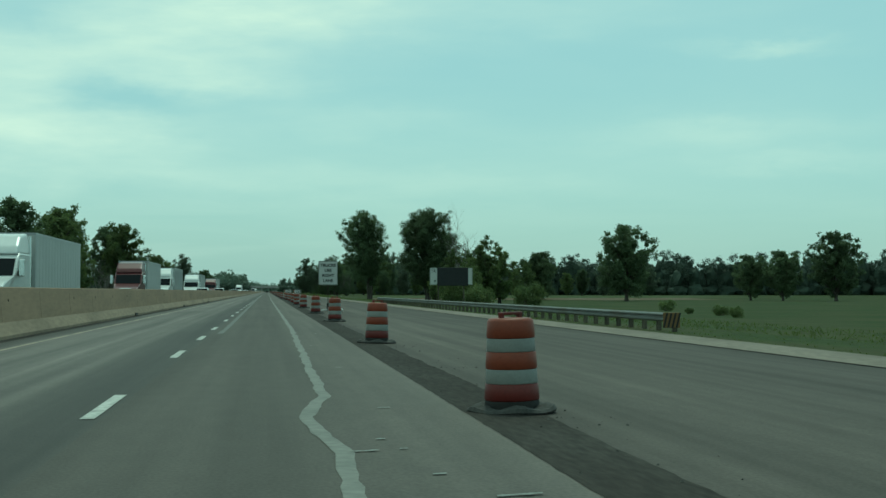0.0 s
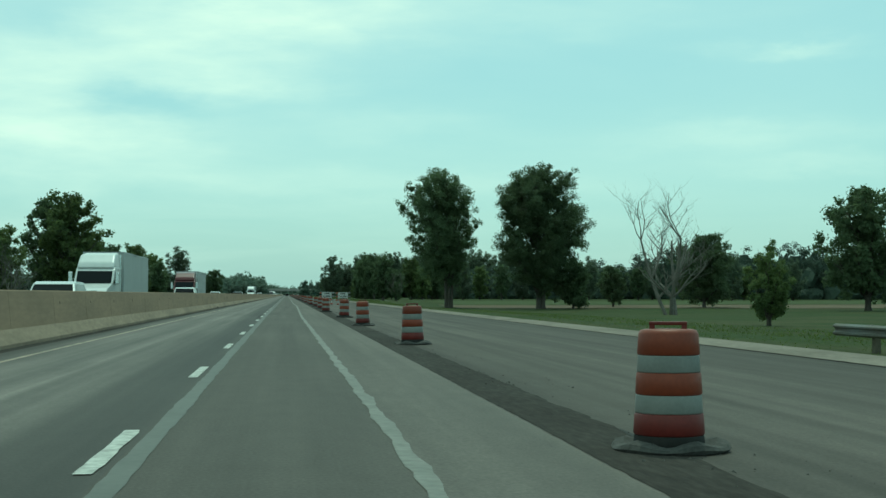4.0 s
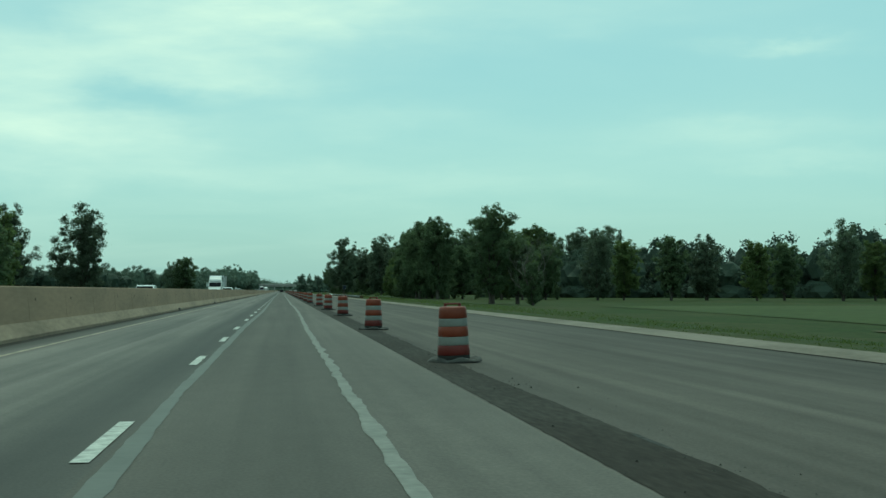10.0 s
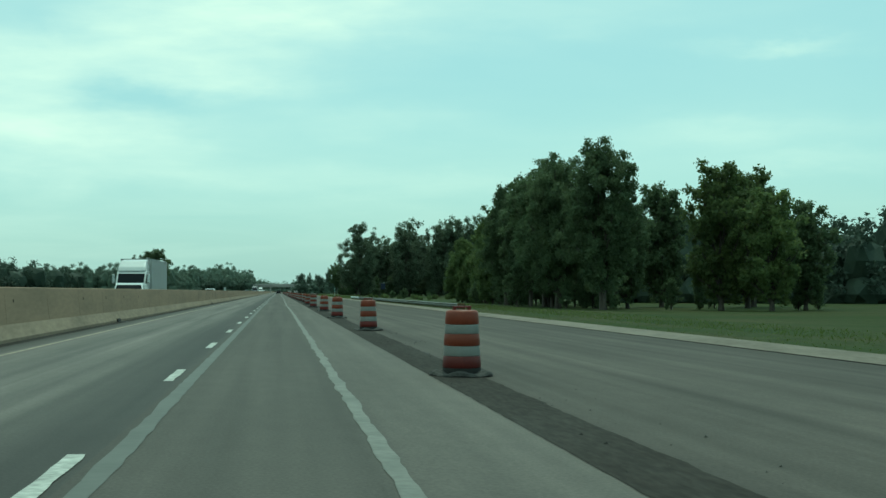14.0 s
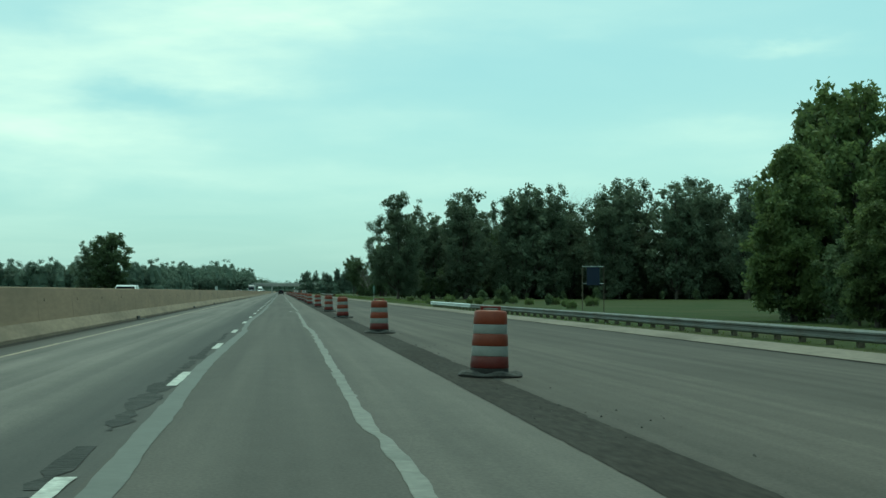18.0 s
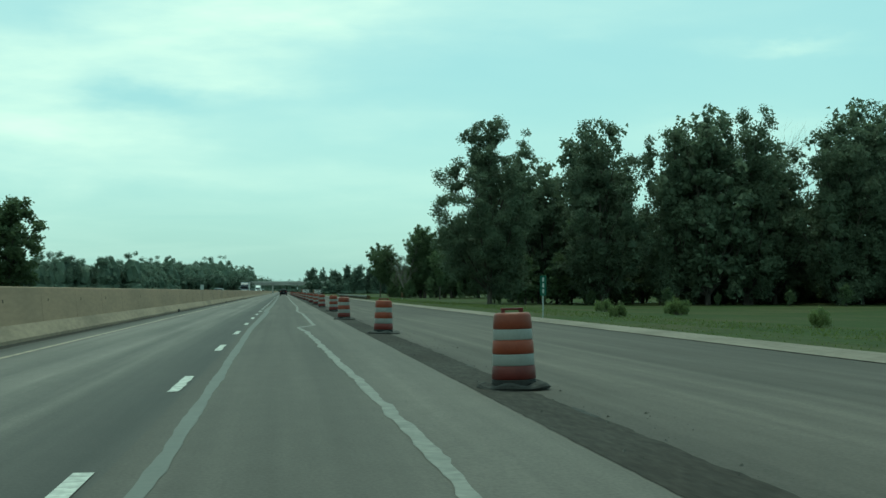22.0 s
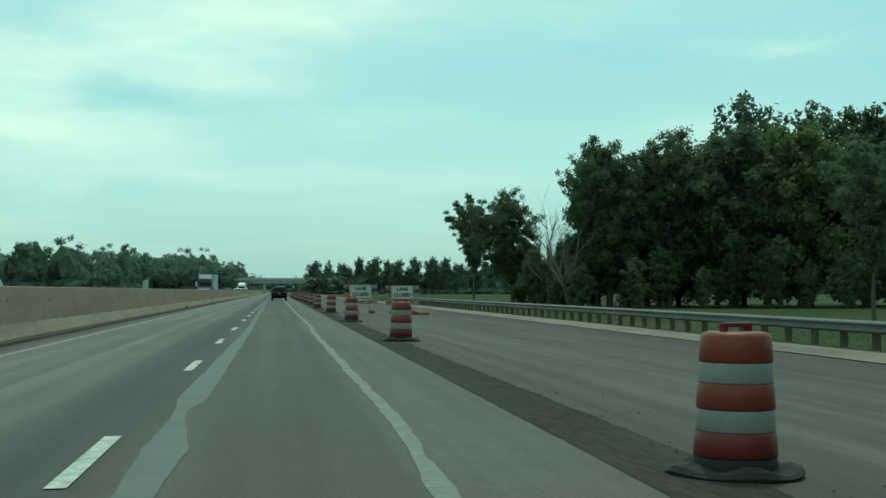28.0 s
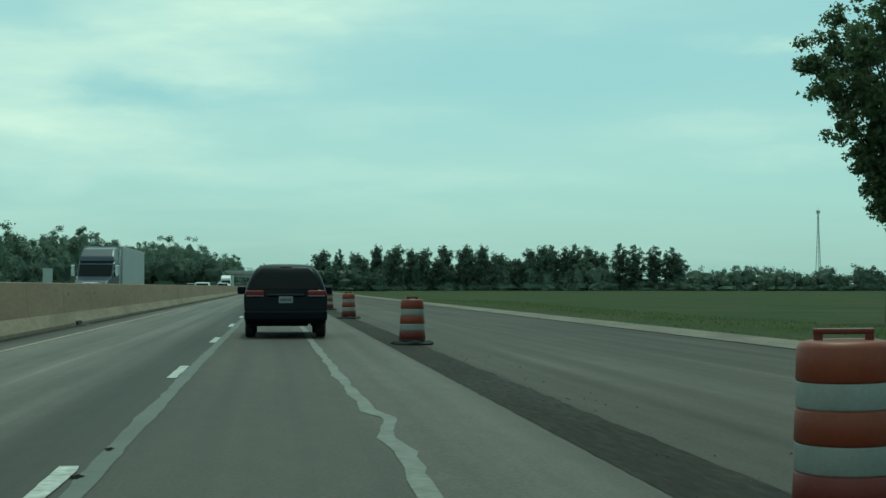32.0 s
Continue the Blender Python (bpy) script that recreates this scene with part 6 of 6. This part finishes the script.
# ---- minivan in the open lane ----
def minivan(x, y):
    rt = root("minivan", pose(x, y, road_z(x) + 0.002), "dark navy minivan seen from behind with red tail lamps", "minivan")
    low = [(0.02, 0.34), (-0.02, 0.62), (0.06, 0.98), (0.12, 1.06), (3.9, 1.02), (4.9, 0.82), (5.1, 0.62), (5.1, 0.3), (4.6, 0.24), (0.3, 0.28)]
    bm = prism(low, -0.98, 0.98)
    for v in bm.verts:
        if v.co.z < 0.4:
            v.co.x *= 0.95
    part("body", bevelled(bm, 0.09, 3), "van_paint", rt, smooth=False)
    # rounded cabin: half width, rear and front of each level
    zs = (1.0, 1.12, 1.25, 1.40, 1.52, 1.62, 1.70, 1.745, 1.765)
    ws = (0.975, 0.945, 0.91, 0.855, 0.795, 0.725, 0.63, 0.50, 0.30)
    rear = (0.07, 0.10, 0.16, 0.25, 0.34, 0.44, 0.57, 0.80, 1.20)
    nose = (4.25, 4.05, 3.82, 3.56, 3.35, 3.15, 2.95, 2.70, 2.30)
    wx = lambda z: float(np.interp(z, zs, ws))
    dy = lambda z: float(np.interp(z, zs, rear))
    bm = bmesh.new()
    rings = []
    for z, w, a, b in zip(zs, ws, rear, nose):
        c = 0.13
        rings.append([bm.verts.new((x, yy, z)) for x, yy in ((-w + c, a), (0, a - 0.015), (w - c, a), (w - 0.04, a + 0.05), (w, a + c + 0.03), (w, b - 0.3), (w * 0.75, b), (-w * 0.75, b), (-w, b - 0.3), (-w, a + c + 0.03), (-w + 0.04, a + 0.05))])
    for p, q in zip(rings, rings[1:]):
        for k in range(len(p)):
            bm.faces.new((p[k], p[(k + 1) % len(p)], q[(k + 1) % len(p)], q[k]))
    bm.faces.new(rings[-1])
    part("cabin", bm, "van_paint", rt, smooth=True)
    bm = bmesh.new()
    cols = []
    for z in (1.16, 1.28, 1.40, 1.52, 1.62, 1.665):
        w = wx(z) - 0.145
        cols.append([bm.verts.new((x, dy(z) - 0.022, z)) for x in (-w, 0, w)])
    for p, q in zip(cols, cols[1:]):
        for k in range(2):
            bm.faces.new((p[k], p[k + 1], q[k + 1], q[k]))
    part("rear_window", bm, "glass_dark", rt, smooth=True)
    for s in (-1, 1):
        bm = bmesh.new()
        lo = [bm.verts.new((s * (wx(1.16) + 0.01), yy, 1.16)) for yy in (0.5, 1.6, 2.7, 3.45)]
        md = [bm.verts.new((s * (wx(1.38) + 0.01), yy, 1.38)) for yy in (0.56, 1.6, 2.65, 3.2)]
        hi = [bm.verts.new((s * (wx(1.58) + 0.01), yy, 1.58)) for yy in (0.70, 1.6, 2.6, 2.9)]
        for p, q in ((lo, md), (md, hi)):
            for k in range(3):
                bm.faces.new((p[k], p[k + 1], q[k + 1], q[k]))
        part("side_window", bm, "glass_dark", rt)
        bm = boxed(min(s * 0.50, s * 0.945), max(s * 0.50, s * 0.945), 0.045, 0.24, 0.99, 1.13, 0.035)
        t = part("tail_lamp", bm, "tail", rt, "red wrap-round tail lamp")
        part("reversing_lens", boxed(min(s * 0.52, s * 0.92), max(s * 0.52, s * 0.92), 0.035, 0.06, 0.985, 1.012, 0.006), "dim_lens", t)
        part("mirror", boxed(s * 1.1 - 0.12, s * 1.1 + 0.12, 3.35, 3.5, 1.02, 1.22, 0.04), "van_paint", rt)
        part("roof_rail", cyl(bmesh.new(), (s * 0.52, 0.80, 1.76), (s * 0.52, 2.6, 1.77), 0.018, n=8), "chrome", rt)
        # silver strip added to stand for sky reflected along the roof edge
        part("roof_trim", boxed(s * 0.60 - 0.02, s * 0.60 + 0.02, 0.75, 2.6, 1.715, 1.735, 0.006), "car_silver", rt)
        for yy in (1.0, 4.05):
            wheel(rt, s * 0.84, yy, 0.345, 0.235)
    part("high_brake_lamp", boxed(-0.14, 0.14, 0.50, 0.56, 1.675, 1.695, 0.006), "tail", rt)
    p = part("number_plate", boxed(-0.165, 0.165, 0.012, 0.03, 0.83, 0.985, 0.006), "plate", rt)
    bm = bmesh.new()
    for k in range(6):
        box(bm, -0.125 + 0.044 * k, -0.098 + 0.044 * k, 0.009, 0.012, 0.875, 0.94)
    part("digit_bar", bm, "cab_dark", p)
    part("handle_trim", boxed(-0.42, 0.42, 0.02, 0.06, 1.005, 1.04, 0.008), "black", rt)
    part("bumper", boxed(-0.97, 0.97, -0.09, 0.2, 0.40, 0.68, 0.07), "van_paint", rt)
    part("wiper", boxed(-0.32, 0.05, 0.115, 0.135, 1.17, 1.185, 0.003), "black", rt)
    part("exhaust", cyl(bmesh.new(), (0.55, 0.0, 0.3), (0.55, 0.5, 0.3), 0.035), "chrome", rt)
    return rt
minivan(0.17, 1126.2)

# ---- barrier details ----
joint_me = boxed(0, 0.006, -0.012, 0.012, 0.44, 1.34)
for v in joint_me.verts:
    v.co.x += 0.20 - 0.09 * (v.co.z - 0.42) / 0.88
slot_me = boxed(-0.002, 0.008, -0.05, 0.05, 0.97, 1.05)
for v in slot_me.verts:
    v.co.x += 0.20 - 0.09 * (v.co.z - 0.42) / 0.88
j0 = part("joint", joint_me, "joint", bar)
k0 = part("lifting_slot", slot_me, "strip", bar)
for o in (j0, k0):
    o.location = (BAR_X, -20, road_z(-6.0))
for i in range(1, 190):
    for o in (j0, k0):
        if o is k0 and (i * 37) % 5 == 0:
            continue
        c = o.copy(); scene.collection.objects.link(c)
        c.location = (BAR_X, -20 + 6.4 * i + (1.1 if o is k0 else 0), road_z(-6.0))
def drain(y):
    rt = root("drain_inlet", pose(-6.33, y, road_z(-6.33)), "dark iron drain inlet at the foot of the barrier", "drain", "drain inlets")
    part("frame", boxed(-0.16, 0.18, -0.55, 0.55, -0.02, 0.02, 0.004), "black", rt)
    part("hood", boxed(-0.20, -0.12, -0.5, 0.5, 0.012, 0.14, 0.015), "rubber", rt)
for y in (72.8, 114, 160, 268, 350, 434.7, 481.7, 540, 620, 683, 724, 755, 840, 911.9, 969, 1056.8, 1140):
    drain(y)

# ---- overpass far ahead ----
def overpass(y):
    rt = root("overpass", pose(0, y, 0), "pale concrete road bridge crossing far ahead", "bridge")
    part("deck", boxed(-30, 30, 0, 11, 6.0, 7.0, 0.05), "bridge", rt)
    part("parapet", boxed(-30, 30, -0.2, 0.1, 6.6, 7.5, 0.03), "bridge", rt)
    for k in range(-3, 4):
        part("girder", boxed(-30, 30, 0.6 + 1.5 * (k + 3), 1.1 + 1.5 * (k + 3), 4.9, 6.0), "bridge", rt)
    for x in (-24, -6.3, 16):
        part("pier", boxed(x - 0.5, x + 0.5, 1, 10, -0.8, 4.9, 0.05), "bridge", rt)
overpass(1640)
far_wood("far_woods", belt(-75, 1622, -21, 1630, 20, 13, 5, 3, 2) + belt(14, 1612, 40, 1625, 10, 9, 4, 3, 2), "trees crowding both ends of the far bridge")

# ---- radio mast ----
def mast(x, y, h):
    rt = root("radio_mast", pose(x, y, ground_z(x, y)), "tall steel lattice radio mast beyond the field", "mast")
    wide = lambda z: 2.9 - 2.3 * min(1.0, z / (h * 0.8))
    for k in range(3):
        a = 2.094 * k + 0.3
        c, s = math.cos(a), math.sin(a)
        leg = cyl(bmesh.new(), (2.9 * c, 2.9 * s, -0.5), (0.6 * c, 0.6 * s, h * 0.8), 0.30, 0.24, 6)
        part("leg", cyl(leg, (0.6 * c, 0.6 * s, h * 0.8), (0.6 * c, 0.6 * s, h - 1), 0.24, 0.2, 6), "steel", rt)
    for i in range(16):
        z, z2 = h * i / 16.5, h * (i + 1) / 16.5
        bm = bmesh.new()
        for k in range(3):
            a, b = 2.094 * k + 0.3, 2.094 * (k + 1) + 0.3
            cyl(bm, (wide(z) * math.cos(a), wide(z) * math.sin(a), z), (wide(z2) * math.cos(b), wide(z2) * math.sin(b), z2), 0.09, n=5)
        part("brace", bm, "steel", rt)
    for k in range(3):
        a = 2.094 * k
        part("antenna", boxed(1.3 * math.cos(a) - 0.3, 1.3 * math.cos(a) + 0.3, 1.3 * math.sin(a) - 0.2, 1.3 * math.sin(a) + 0.2, h - 3.4, h - 0.9, 0.05), "steel", rt)
    part("platform", cyl(bmesh.new(), (0, 0, h - 2.4), (0, 0, h - 2.1), 1.4, n=12), "steel", rt)
    part("rod", cyl(bmesh.new(), (0, 0, h - 3), (0, 0, h + 1.2), 0.2, 0.12, 8), "steel", rt)
mast(432, 2150, 64)

def farm_shed(x, y, w, d, h, wall, roof, label):
    rt = root("farm_shed", pose(x, y, ground_z(x, y)), label, "shed")
    part("wall", boxed(-w / 2, w / 2, 0, d, -0.5, h * 0.68, 0.02), wall, rt)
    bm = bmesh.new()
    q = [(-w / 2 - 0.3, -0.3, h * 0.66), (w / 2 + 0.3, -0.3, h * 0.66), (w / 2 + 0.3, d / 2, h), (-w / 2 - 0.3, d / 2, h), (-w / 2 - 0.3, d + 0.3, h * 0.66), (w / 2 + 0.3, d + 0.3, h * 0.66)]
    v = [bm.verts.new(p) for p in q]
    for f in ((0, 1, 2, 3), (3, 2, 5, 4), (0, 3, 4), (1, 5, 2), (0, 4, 5, 1)):
        bm.faces.new([v[i] for i in f])
    part("roof", bm, roof, rt)
    for k in range(3):
        part("door", boxed(w * (k - 1) * 0.3 - 0.9, w * (k - 1) * 0.3 + 0.9, -0.04, 0.02, 0.0, h * 0.48, 0.01), "black", rt)
farm_shed(206, 1665, 9.5, 7, 3.9, "wood", "steel", "low dark farm shed with a pale metal roof")
farm_shed(195, 1664, 8.0, 6, 2.8, "wood", "wood", "low dark timber shed in a field")
farm_shed(268, 1668, 8.0, 7, 4.6, "car_white", "car_white", "small white farm building behind a field")

# ---- grass tufts along the verge ----
def tufts():
    rng = np.random.default_rng(8)
    n = 150000
    x = KERB_OUT + 0.03 + 11 * rng.random(n) ** 1.9
    y = 4 + 1240 * rng.random(n)
    z = np.array([ground_z(a, b) for a, b in zip(x, y)])
    a = rng.random(len(x)) * 6.28
    h = (0.04 + 0.10 * rng.random(len(x)) ** 2) * np.where(x < 13.4, 0.6, np.where(x < 17, 0.8, 1.2))
    w = 0.012 + 0.022 * rng.random(len(x))
    lean = rng.normal(size=(len(x), 2)) * 0.08
    p = np.stack([x, y, z - 0.02], 1)
    t = np.stack([np.cos(a) * w, np.sin(a) * w, 0 * a], 1)
    u = np.stack([lean[:, 0], lean[:, 1], h], 1)
    v = np.stack([p - t, p + t, p + t * 0.5 + u, p - t * 0.7 + u * 0.8], 1).reshape(-1, 3)
    ob = quads_object("grass_tufts", v, "tuft")
    tagged(ob, "tufts of uneven green roadside grass", "grass", kind="stuff")
tufts()
